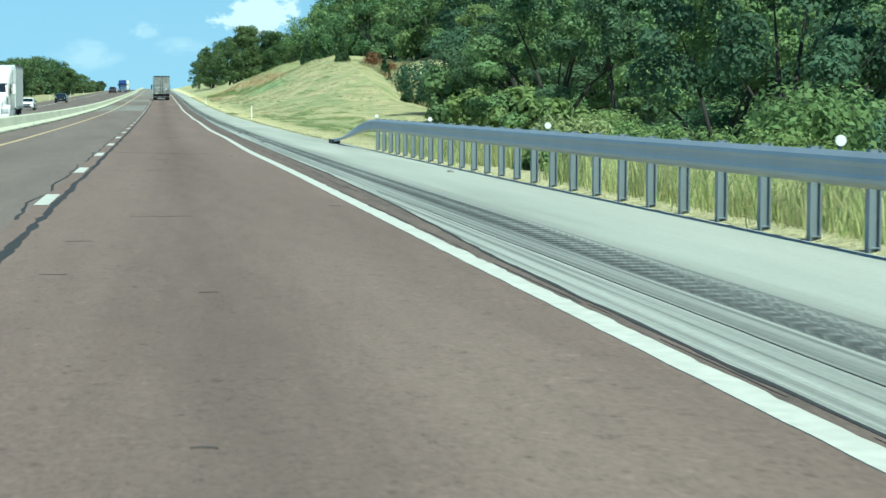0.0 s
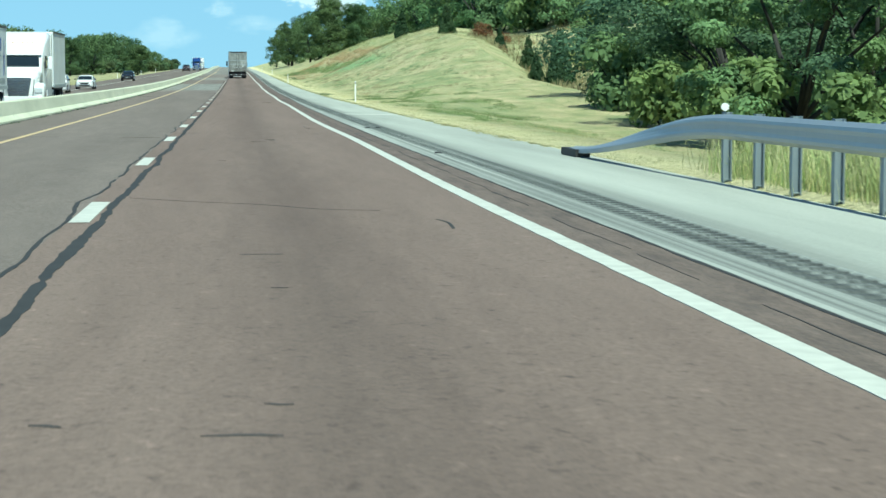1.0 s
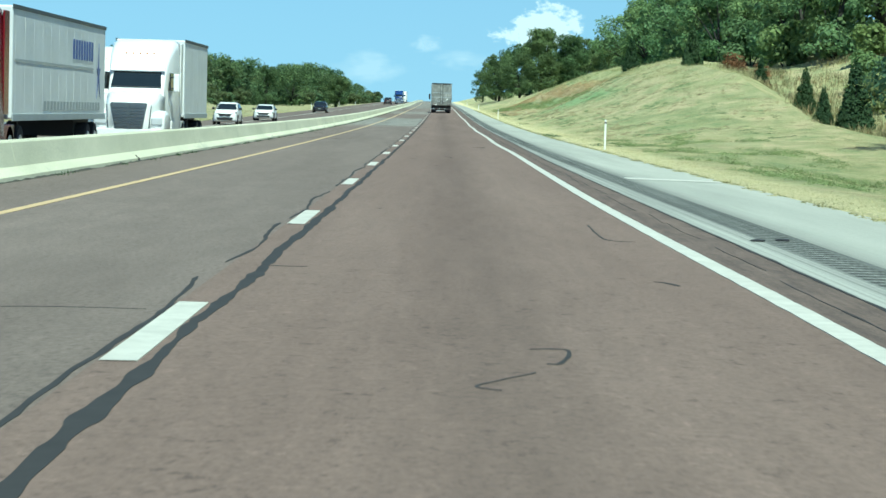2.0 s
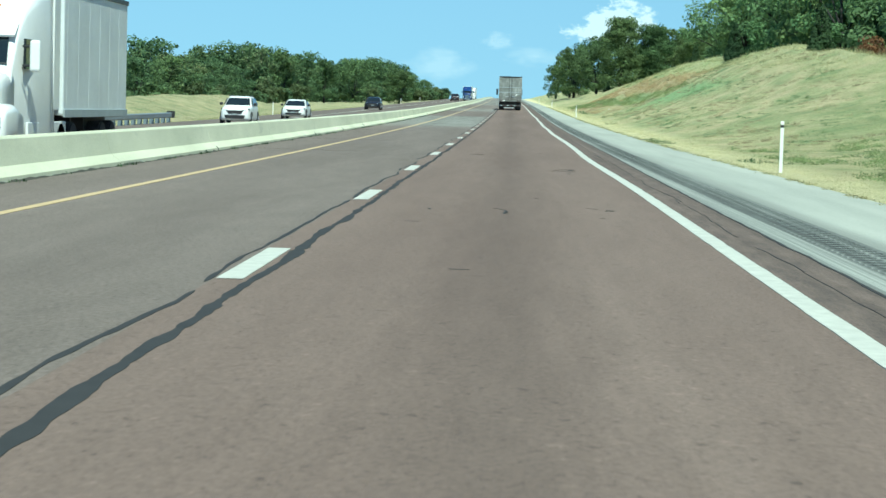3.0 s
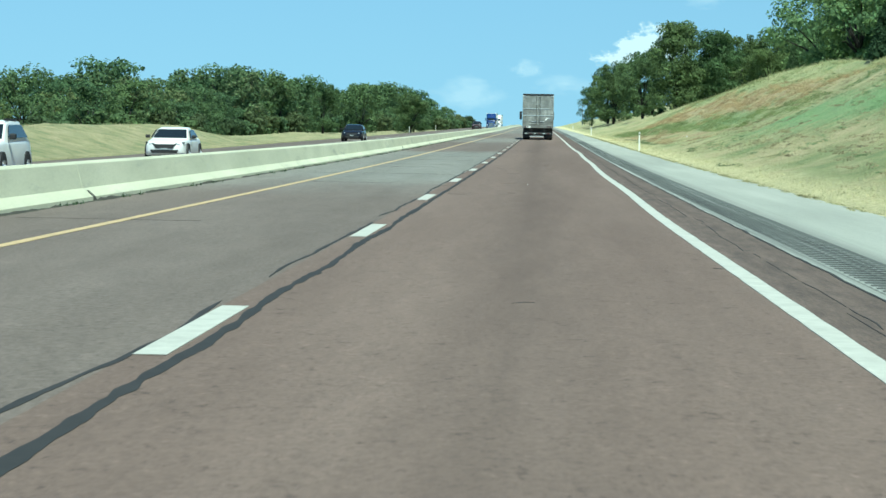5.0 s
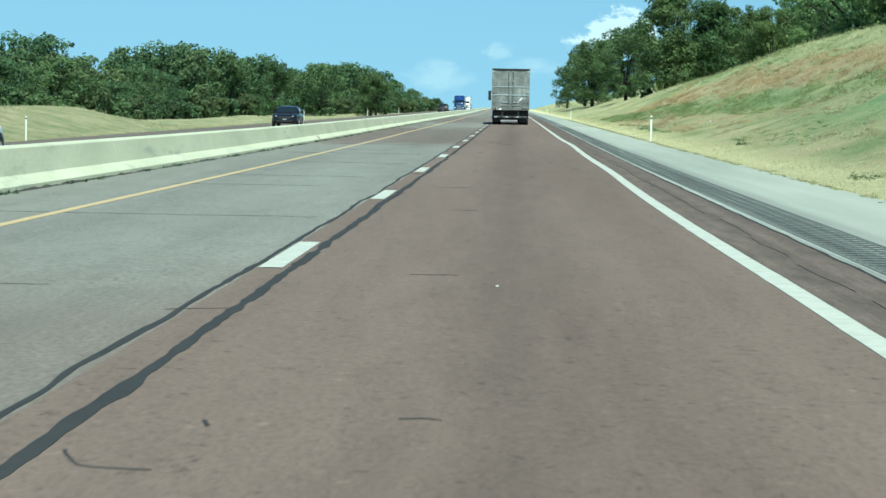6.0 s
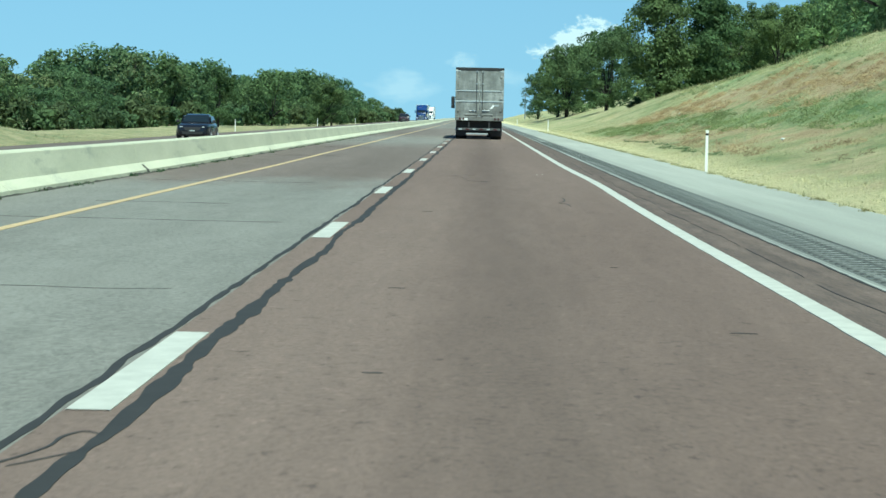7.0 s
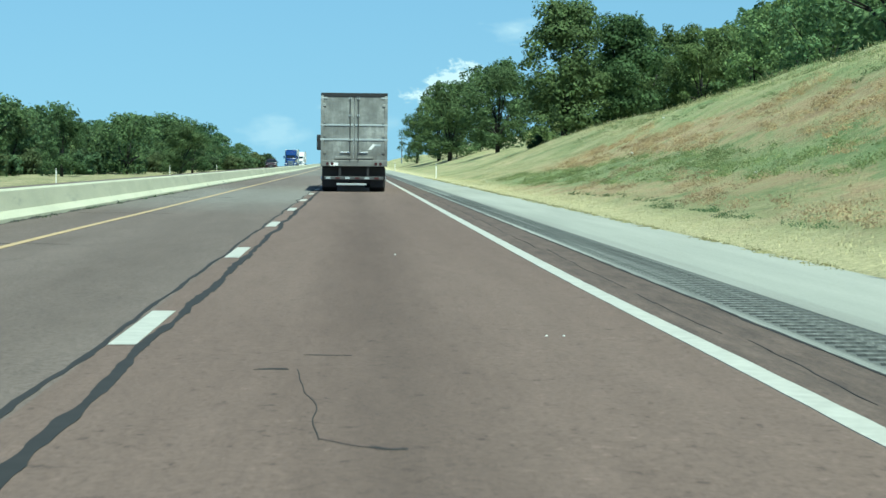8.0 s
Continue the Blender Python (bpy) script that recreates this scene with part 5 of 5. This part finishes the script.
bm = box(-0.007, 0.007, 0, 0.02, 1.33, 3.97)
SIDE_POST = bpy.data.meshes.new("side_post")
bm.to_mesh(SIDE_POST)
bm.free()
SIDE_POST.materials.append(M_TRAILER)


def profile_grille():
    """A tall radiator shell, wider above than below."""
    bm = bmesh.new()
    for y in (-0.03, 0.14):
        for xx, zz in ((-0.48, 0.72), (0.48, 0.72), (0.66, 1.68), (-0.66, 1.68)):
            bm.verts.new((xx, y, zz))
    bm.verts.ensure_lookup_table()
    v = list(bm.verts)
    for q in ((0, 1, 2, 3), (7, 6, 5, 4), (0, 4, 5, 1), (1, 5, 6, 2), (2, 6, 7, 3), (3, 7, 4, 0)):
        bm.faces.new([v[i] for i in q])
    bmesh.ops.bevel(bm, geom=list(bm.edges), offset=0.04, segments=2, affect="EDGES")
    return bm


def semi_truck(x, y, paint, label, decal=None, trailer_mat=M_TRAILER, group="oncoming trucks", long=16.05):
    """An oncoming lorry; its nose is at y and it reaches ahead along the road."""
    t = thing("semi_truck", label, "truck", group, Matrix.Translation(at_road(x, y, OPP)))
    hood = part("hood", loft([(0.05, 0.68, 0.7, 1.72, 0.2), (0.3, 0.82, 0.7, 1.78, 0.25), (1.0, 0.92, 0.7, 1.95, 0.28), (1.75, 1.05, 0.7, 2.12, 0.25)]), paint, t, "", True)
    for s in (-1, 1):
        bm = loft([(0.12, 0.24, 0.62, 1.15, 0.12), (0.35, 0.27, 0.6, 1.35, 0.15), (1.1, 0.28, 0.75, 1.42, 0.15), (1.8, 0.26, 0.6, 1.25, 0.12)])
        bmesh.ops.translate(bm, verts=bm.verts, vec=(s * 0.98, 0, 0))
        part("fender", bm, paint, t, "", True)
        part("headlight", box(s * 0.98 - 0.2, s * 0.98 + 0.2, 0.06, 0.2, 0.92, 1.18, 0.04), M_LAMP, t, "clear glass headlight")
    cab = part("cab", loft([(1.6, 1.02, 0.6, 2.10, 0.2), (1.75, 1.08, 0.55, 2.25, 0.2, 1.0), (2.3, 1.16, 0.5, 3.02, 0.2, 1.02), (2.65, 1.22, 0.5, 3.45, 0.25, 1.08), (3.3, 1.25, 0.5, 3.78, 0.3, 1.15), (4.1, 1.26, 0.5, 4.0, 0.3, 1.2), (4.6, 1.26, 0.5, 4.02, 0.25, 1.2)]), paint, t, "", True)
    part("windshield", panel([(-0.90, 1.72, 2.23), (0.90, 1.72, 2.23), (0.84, 2.14, 2.78), (-0.84, 2.14, 2.78)], 0.06, (0, -0.78, 0.62)), M_GLASS, t, "dark sloping windscreen")
    part("sun_visor", panel([(-0.98, 2.02, 2.80), (0.98, 2.02, 2.80), (0.98, 2.40, 3.06), (-0.98, 2.40, 3.06)], 0.05, (0, -0.5, 0.85)), paint, t)
    for s in (-1, 1):
        part("side_window", box(s * 1.135, s * 1.19, 2.15, 2.85, 2.15, 2.78, 0.01), M_GLASS, t)
        m = part("mirror", box(s * 1.42 - 0.11, s * 1.42 + 0.11, 1.92, 2.08, 2.10, 2.75, 0.05), paint if paint != M_RED_PAINT else M_DARK, t)
        for z in (2.22, 2.62):
            part("mirror_arm", tube((s * 1.15, 2.05, z), (s * 1.42, 2.0, z), 0.03), M_DARK, m)
        part("side_skirt", box(s * 1.18, s * 1.24, 2.2, 5.9, 0.35, 1.05, 0.02), paint, t)
        part("fuel_tank", tube((s * 0.92, 2.6, 0.75), (s * 0.92, 4.2, 0.75), 0.3, 0.3, 14), M_CHROME, t)
        part("cab_extender", box(s * 1.2, s * 1.25, 4.55, 5.15, 1.3, 3.9, 0.02), paint, t)
    g = part("grille", profile_grille(), M_CHROME, t, "bright metal radiator grille")
    for k in range(7):
        part("grille_slat", box(-0.44 - 0.022 * k, 0.44 + 0.022 * k, -0.042, -0.03, 0.82 + 0.11 * k, 0.842 + 0.11 * k), M_RAILDARK, g)
    part("grille_bar", box(-0.035, 0.035, -0.055, -0.03, 0.74, 1.66, 0.008), M_CHROME, g, "bright centre bar")
    for s in (-1, 1):
        part("hood_seam", panel([(s * 0.70, 0.02, 0.80), (s * 0.74, 0.02, 0.80), (s * 0.80, 0.10, 1.60), (s * 0.77, 0.10, 1.60)], 0.02, (0, -1, 0)), M_RAILDARK, hood, "dark hood seam")
    part("bumper", loft([(-0.08, 1.05, 0.36, 0.74, 0.1), (0.1, 1.2, 0.34, 0.78, 0.12), (0.4, 1.23, 0.36, 0.72, 0.1)]), paint if paint == M_WHITE_PAINT else M_CHROME, t)
    part("frame_rails", box(-0.45, 0.45, 1.2, 7.4, 0.7, 0.98), M_DARK, t)
    for k in (-0.5, -0.25, 0, 0.25, 0.5):
        part("marker_light", box(k - 0.03, k + 0.03, 2.62, 2.70, 3.46, 3.495, 0.008), M_AMBER, t)
    for s in (-1, 1):
        wheel(t, s * 1.03, 1.05, 0.52, 0.3)
        for yy in (5.4, 6.7):
            wheel(t, s * 0.95, yy, 0.52, 0.58)
    # trailer
    y0, y1 = 5.35, 5.35 + long
    tr = part("trailer_box", box(-1.29, 1.29, y0, y1, 1.18, 4.06, 0.05), trailer_mat, t, "plain pale box trailer")
    for s in (-1, 1):
        part("top_rail", box(s * 1.30 - 0.02, s * 1.30 + 0.02, y0, y1, 3.98, 4.09, 0.008), M_RAILDARK, tr)
        part("bottom_rail", box(s * 1.305 - 0.02, s * 1.305 + 0.02, y0, y1, 1.14, 1.32, 0.008), M_PALEGREY, tr)
        for k in range(int(long / 1.22)):
            p = piece("side_post", SIDE_POST, tr)
            p.location = (s * 1.2852, y0 + 0.35 + k * 1.22, 0)
        part("landing_leg", box(s * 0.8 - 0.06, s * 0.8 + 0.06, 8.1, 8.25, 0.35, 1.18, 0.01), M_DARK, t)
        for yy in (y1 - 2.8, y1 - 1.55):
            wheel(t, s * 0.95, yy, 0.52, 0.58)
    part("suspension", box(-0.9, 0.9, y1 - 3.5, y1 - 0.8, 0.6, 1.16), M_DARK, t)
    if decal == "bars":
        # lettering as plain bars, with a plain star shape, on the side toward the median
        for k in range(8):
            part("letter_bar", box(1.302, 1.312, 14.0 + 0.46 * k, 14.26 + 0.46 * k, 2.92, 3.5), M_DECAL, tr)
        bm = bmesh.new()
        c, pts = (18.6, 2.55), []
        for k in range(10):
            a = math.tau * k / 10 + math.pi / 2
            r = (0.95 if k in (0, 4, 6) else 0.6) if k % 2 == 0 else 0.2
            pts.append((c[0] + 0.6 * r * math.cos(a), c[1] + r * math.sin(a)))
        va = [bm.verts.new((1.302, p, q)) for p, q in pts]
        vb = [bm.verts.new((1.312, p, q)) for p, q in pts]
        bm.faces.new(va)
        bm.faces.new(vb[::-1])
        for i in range(10):
            bm.faces.new((va[i], vb[i], vb[(i + 1) % 10], va[(i + 1) % 10]))
        part("star_mark", bm, M_DECAL, tr)
        for k in range(19):
            part("small_letter_bar", box(1.302, 1.308, 9.5 + 0.5 * k, 9.85 + 0.5 * k, 1.42, 1.66), M_PALEGREY, tr)
        part("side_stripe", box(1.302, 1.308, 5.6, 17.6, 2.66, 2.72), M_PALEGREY, tr)
    if decal == "orange":
        for k in range(4):
            part("letter_bar", box(1.302, 1.312, 6.2 + 0.55 * k, 6.6 + 0.55 * k, 2.7, 3.5), M_ORANGE, tr)
    return t


def car(x, y, paint, label, L=4.5, W=1.82, H=1.6, suv=True, group="oncoming cars"):
    """An oncoming car; its nose is at y."""
    t = thing("suv" if suv else "sedan", label, "car", group, Matrix.Translation(at_road(x, y, OPP)))
    h = W / 2
    belt = H * 0.63
    part("body", loft([(0.0, h * 0.70, 0.34, belt * 0.74, 0.12), (0.10, h * 0.86, 0.26, belt * 0.86, 0.14), (0.45, h * 0.96, 0.22, belt * 0.95, 0.13, h * 0.90), (1.2, h, 0.22, belt * 1.02, 0.12, h * 0.92),
                       (2.2, h, 0.22, belt * 1.04, 0.14, h * 0.95), (L - 0.9, h, 0.22, belt * 1.08, 0.14, h * 0.95), (L - 0.15, h * 0.95, 0.28, belt * 1.06, 0.14, h * 0.88), (L, h * 0.85, 0.4, belt * 0.9, 0.12)]), paint, t, "", True)
    back = L - 0.2 if suv else L - 0.75
    part("roof", loft([(1.35, h * 0.90, belt * 0.95, belt * 1.03, 0.02, h * 0.86), (2.15, h * 0.92, belt * 0.95, H * 0.955, 0.07, h * 0.72), (2.7, h * 0.93, belt * 0.95, H, 0.09, h * 0.72), (back - (0.6 if suv else 1.1), h * 0.93, belt * 0.95, H * 0.985, 0.09, h * 0.71), (back, h * 0.88, belt * 0.95, belt * 1.14, 0.04, h * 0.76)]), paint, t, "", True)
    part("windshield", panel([(-h * 0.80, 1.40, belt * 1.07), (h * 0.80, 1.40, belt * 1.07), (h * 0.66, 2.08, H * 0.915), (-h * 0.66, 2.08, H * 0.915)], 0.035, (0, -0.6, 0.75)), M_GLASS, t, "dark windscreen")
    for s in (-1, 1):
        part("side_window", panel([(s * h * 0.925, 1.62, belt * 1.08), (s * h * 0.935, back - 0.55, belt * 1.10), (s * h * 0.79, back - 0.85, H * 0.92), (s * h * 0.79, 2.1, H * 0.91)], 0.03, (s * 0.9, 0, 0.42)), M_GLASS, t)
        hl = part("headlight", panel([(s * h * 0.48, 0.02, belt * 0.72), (s * h * 0.90, 0.22, belt * 0.80), (s * h * 0.92, 0.30, belt * 0.90), (s * h * 0.46, 0.06, belt * 0.80)], 0.05, (0, -1, 0.1)), M_GLASS, t, "slanted dark headlight")
        part("lamp", box(s * h * 0.66 - 0.07, s * h * 0.66 + 0.07, 0.0, 0.06, belt * 0.77, belt * 0.82, 0.01), M_LAMP, hl)
        part("mirror", box(s * (h + 0.09) - 0.1, s * (h + 0.09) + 0.1, 1.5, 1.66, belt * 1.06, belt * 1.22, 0.04), M_DARK, t)
        for yy in (0.85, L - 0.9):
            part("wheel_arch", tube((s * (h - 0.16), yy, 0.36), (s * (h + 0.012), yy, 0.36), 0.41, 0.40, 20), M_DARK, t, "black wheel arch cladding")
            wheel(t, s * (h - 0.09), yy, 0.34, 0.22)
        if suv:
            part("roof_bar", box(s * h * 0.66 - 0.02, s * h * 0.66 + 0.02, 2.2, back - 0.8, H - 0.02, H + 0.05, 0.012), M_DARK, t)
    part("upper_grille", panel([(-h * 0.40, 0.03, belt * 0.58), (h * 0.40, 0.03, belt * 0.58), (h * 0.56, 0.05, belt * 0.78), (-h * 0.56, 0.05, belt * 0.78)], 0.06, (0, -1, 0.05)), M_DARK, t, "black upper grille")
    part("lower_grille", panel([(-h * 0.58, 0.04, 0.34), (h * 0.58, 0.04, 0.34), (h * 0.66, 0.04, belt * 0.52), (-h * 0.66, 0.04, belt * 0.52)], 0.07, (0, -1, 0)), M_DARK, t, "black lower intake")
    part("number_plate", box(-0.15, 0.15, -0.05, -0.03, belt * 0.53, belt * 0.60), M_PALEGREY, t)
    return t


semi_truck(-10.6, 111.0, M_RED_PAINT, "dark red semi truck pulling a white box trailer", "bars", long=14.6)
semi_truck(-9.4, 136.8, M_WHITE_PAINT, "white semi truck with bright grille and pale trailer", long=7.6)
semi_truck(-13.1, 149.2, M_WHITE_PAINT, "white semi truck with orange marked trailer", "orange", long=9.0)
semi_truck(-10.1, 690, M_BLUE_PAINT, "blue semi truck far up the road")
semi_truck(-10.8, 800, M_WHITE_PAINT, "white semi truck coming over the rise")
car(-14.5, 219, M_WHITE_PAINT, "white compact sport utility car with black grille", 4.6, 1.86, 1.68)
car(-14.2, 249, M_WHITE_PAINT, "white saloon car on the opposite road", 4.7, 1.84, 1.46, False)
car(-14.6, 341, M_BLACK_PAINT, "dark blue black saloon car on the opposite road", 4.8, 1.88, 1.5, False)
car(-12.3, 630, M_MAROON_PAINT, "dark maroon sport utility car far up the road", 5.2, 2.15, 1.95)


def lead_truck(x, y):
    """The lorry ahead, seen from behind; its rear doors are at y."""
    t = thing("box_trailer_truck", "grey road-dirty box trailer truck with closed rear doors", "truck", "", Matrix.Translation(at_road(x, y)) @ Matrix.Rotation(radians(0.45), 4, "Z"))
    W, Z0, Z1 = 1.30, 1.12, 3.86
    tr = part("trailer_box", box(-W, W, 0.05, 16.0, Z0, Z1, 0.03), M_TRAILER, t)
    for s in (-1, 1):
        part("corner_cap", box(s * (W - 0.12) - 0.13, s * (W - 0.12) + 0.13, -0.05, 0.0, Z1 - 0.22, Z1 - 0.15, 0.012), M_PALEGREY, t)
        part("latch", box(min(s * 0.1, s * 0.75), max(s * 0.1, s * 0.75), -0.08, -0.05, Z0 + 0.16, Z0 + 0.26, 0.02), M_DOOR, t)
    part("rear_header", box(-W - 0.01, W + 0.01, -0.04, 0.05, Z1 - 0.14, Z1 + 0.02, 0.012), M_DARK, t, "dark roof header")
    part("rear_sill", box(-W - 0.01, W + 0.01, -0.06, 0.06, Z0 - 0.12, Z0 + 0.12, 0.015), M_DOOR, t, "dirty grey rear sill")
    for s in (-1, 1):
        part("corner_post", box(s * (W - 0.05) - 0.06, s * (W - 0.05) + 0.06, -0.045, 0.05, Z0, Z1 - 0.1, 0.012), M_DOOR, t)
        d = part("rear_door", box(min(s * 0.012, s * (W - 0.11)), max(s * 0.012, s * (W - 0.11)), -0.02, 0.05, Z0 + 0.12, Z1 - 0.14, 0.012), M_DOOR, t, "dirty aluminium rear door")
        part("lock_rod", tube((s * 0.16, -0.055, Z0 + 0.05), (s * 0.16, -0.055, Z1 - 0.1), 0.022), M_ROD, d)
        for z in (Z0 + 0.2, 2.05, 3.0, Z1 - 0.2):
            part("rod_bracket", box(s * 0.16 - 0.05, s * 0.16 + 0.05, -0.07, -0.02, z - 0.04, z + 0.04, 0.008), M_PALEGREY, d)
        part("door_handle", box(min(s * 0.16, s * 0.55), max(s * 0.16, s * 0.55), -0.075, -0.05, 1.52, 1.57, 0.008), M_RIM, d)
        for z in (1.55, 2.2, 2.72, 3.4):
            part("hinge", box(min(s * 1.10, s * 1.22), max(s * 1.10, s * 1.22), -0.065, -0.02, z - 0.05, z + 0.05, 0.008), M_DOOR, d)
        for z in (2.05, 2.62):
            part("door_rail", box(min(s * 0.03, s * (W + 0.03)), max(s * 0.03, s * (W + 0.03)), -0.05, -0.015, z - 0.035, z + 0.035, 0.008), M_PALEGREY, d, "bright cross rail")
        for k in range(2):
            xx = s * (0.86 + 0.18 * k)
            part("tail_light", tube((xx, -0.08, Z0 - 0.02), (xx, -0.05, Z0 - 0.02), 0.06, 0.06, 12), M_REDLENS, t)
        part("mud_flap", box(s * 0.95 - 0.3, s * 0.95 + 0.3, 0.55, 0.57, 0.18, 0.95, 0.004), M_BLACK, t)
        for yy in (1.3, 2.55):
            wheel(t, s * 0.95, yy, 0.52, 0.58)
        part("bumper_post", box(s * 0.55 - 0.05, s * 0.55 + 0.05, 0.0, 0.1, 0.55, Z0 - 0.1, 0.008), M_DARK, t)
    part("rear_bumper", box(-1.16, 1.16, -0.04, 0.1, 0.48, 0.60, 0.012), M_ROD, t, "dull steel underrun bar")
    for k in range(6):
        part("reflector", box(-1.1 + 0.38 * k, -0.92 + 0.38 * k, -0.05, -0.04, 0.50, 0.58), M_REDLENS if k % 2 else M_PALEGREY, t)
    part("suspension", box(-1.2, 1.2, 0.62, 3.4, 0.34, Z0 - 0.02), M_DARK, t)
    part("lower_bar", box(-0.68, 0.5, -0.03, 0.06, 0.26, 0.33, 0.01), M_PALEGREY, t, "pale lower bar")
    part("plate_bar", box(-0.95, -0.62, -0.075, -0.06, Z0 - 0.1, Z0 + 0.02, 0.004), M_WHITE_PAINT, t, "pale plate with no lettering")
    part("sticker", panel([(0.55, -0.02, 1.66), (0.68, -0.02, 1.66), (0.86, -0.02, 1.86), (0.74, -0.02, 1.90)], 0.006, (0, -1, 0)), M_WHITE_PAINT, t, "scraped white sticker")
    part("sticker", box(0.80, 1.04, -0.026, -0.02, 1.80, 1.88), M_PALEGREY, t, "worn pale sticker")
    part("bottom_rail", box(-W - 0.012, W + 0.012, 0.1, 15.9, Z0 - 0.04, Z0 + 0.1, 0.01), M_PALEGREY, t)
    part("tractor_cab", loft([(16.9, 1.25, 0.6, 3.6, 0.25), (18.2, 1.25, 0.6, 3.5, 0.3), (18.9, 1.2, 0.6, 2.9, 0.3), (19.5, 1.1, 0.6, 2.1, 0.3), (21.0, 0.95, 0.6, 1.8, 0.3)]), M_WHITE_PAINT, t, "", True)
    part("frame_rails", box(-0.45, 0.45, 12.5, 20.5, 0.65, 0.95), M_DARK, t)
    for s in (-1, 1):
        for yy in (14.2, 15.5):
            wheel(t, s * 0.95, yy, 0.52, 0.58)
        wheel(t, s * 1.03, 19.8, 0.52, 0.3)
        m = part("mirror", box(s * 1.5 - 0.11, s * 1.5 + 0.11, 18.6, 18.75, 1.85, 2.6, 0.04), M_DARK, t)
        part("mirror_arm", tube((s * 1.2, 18.7, 2.6), (s * 1.5, 18.68, 2.5), 0.03), M_DARK, m)
    return t


lead_truck(1.54, 337.0)
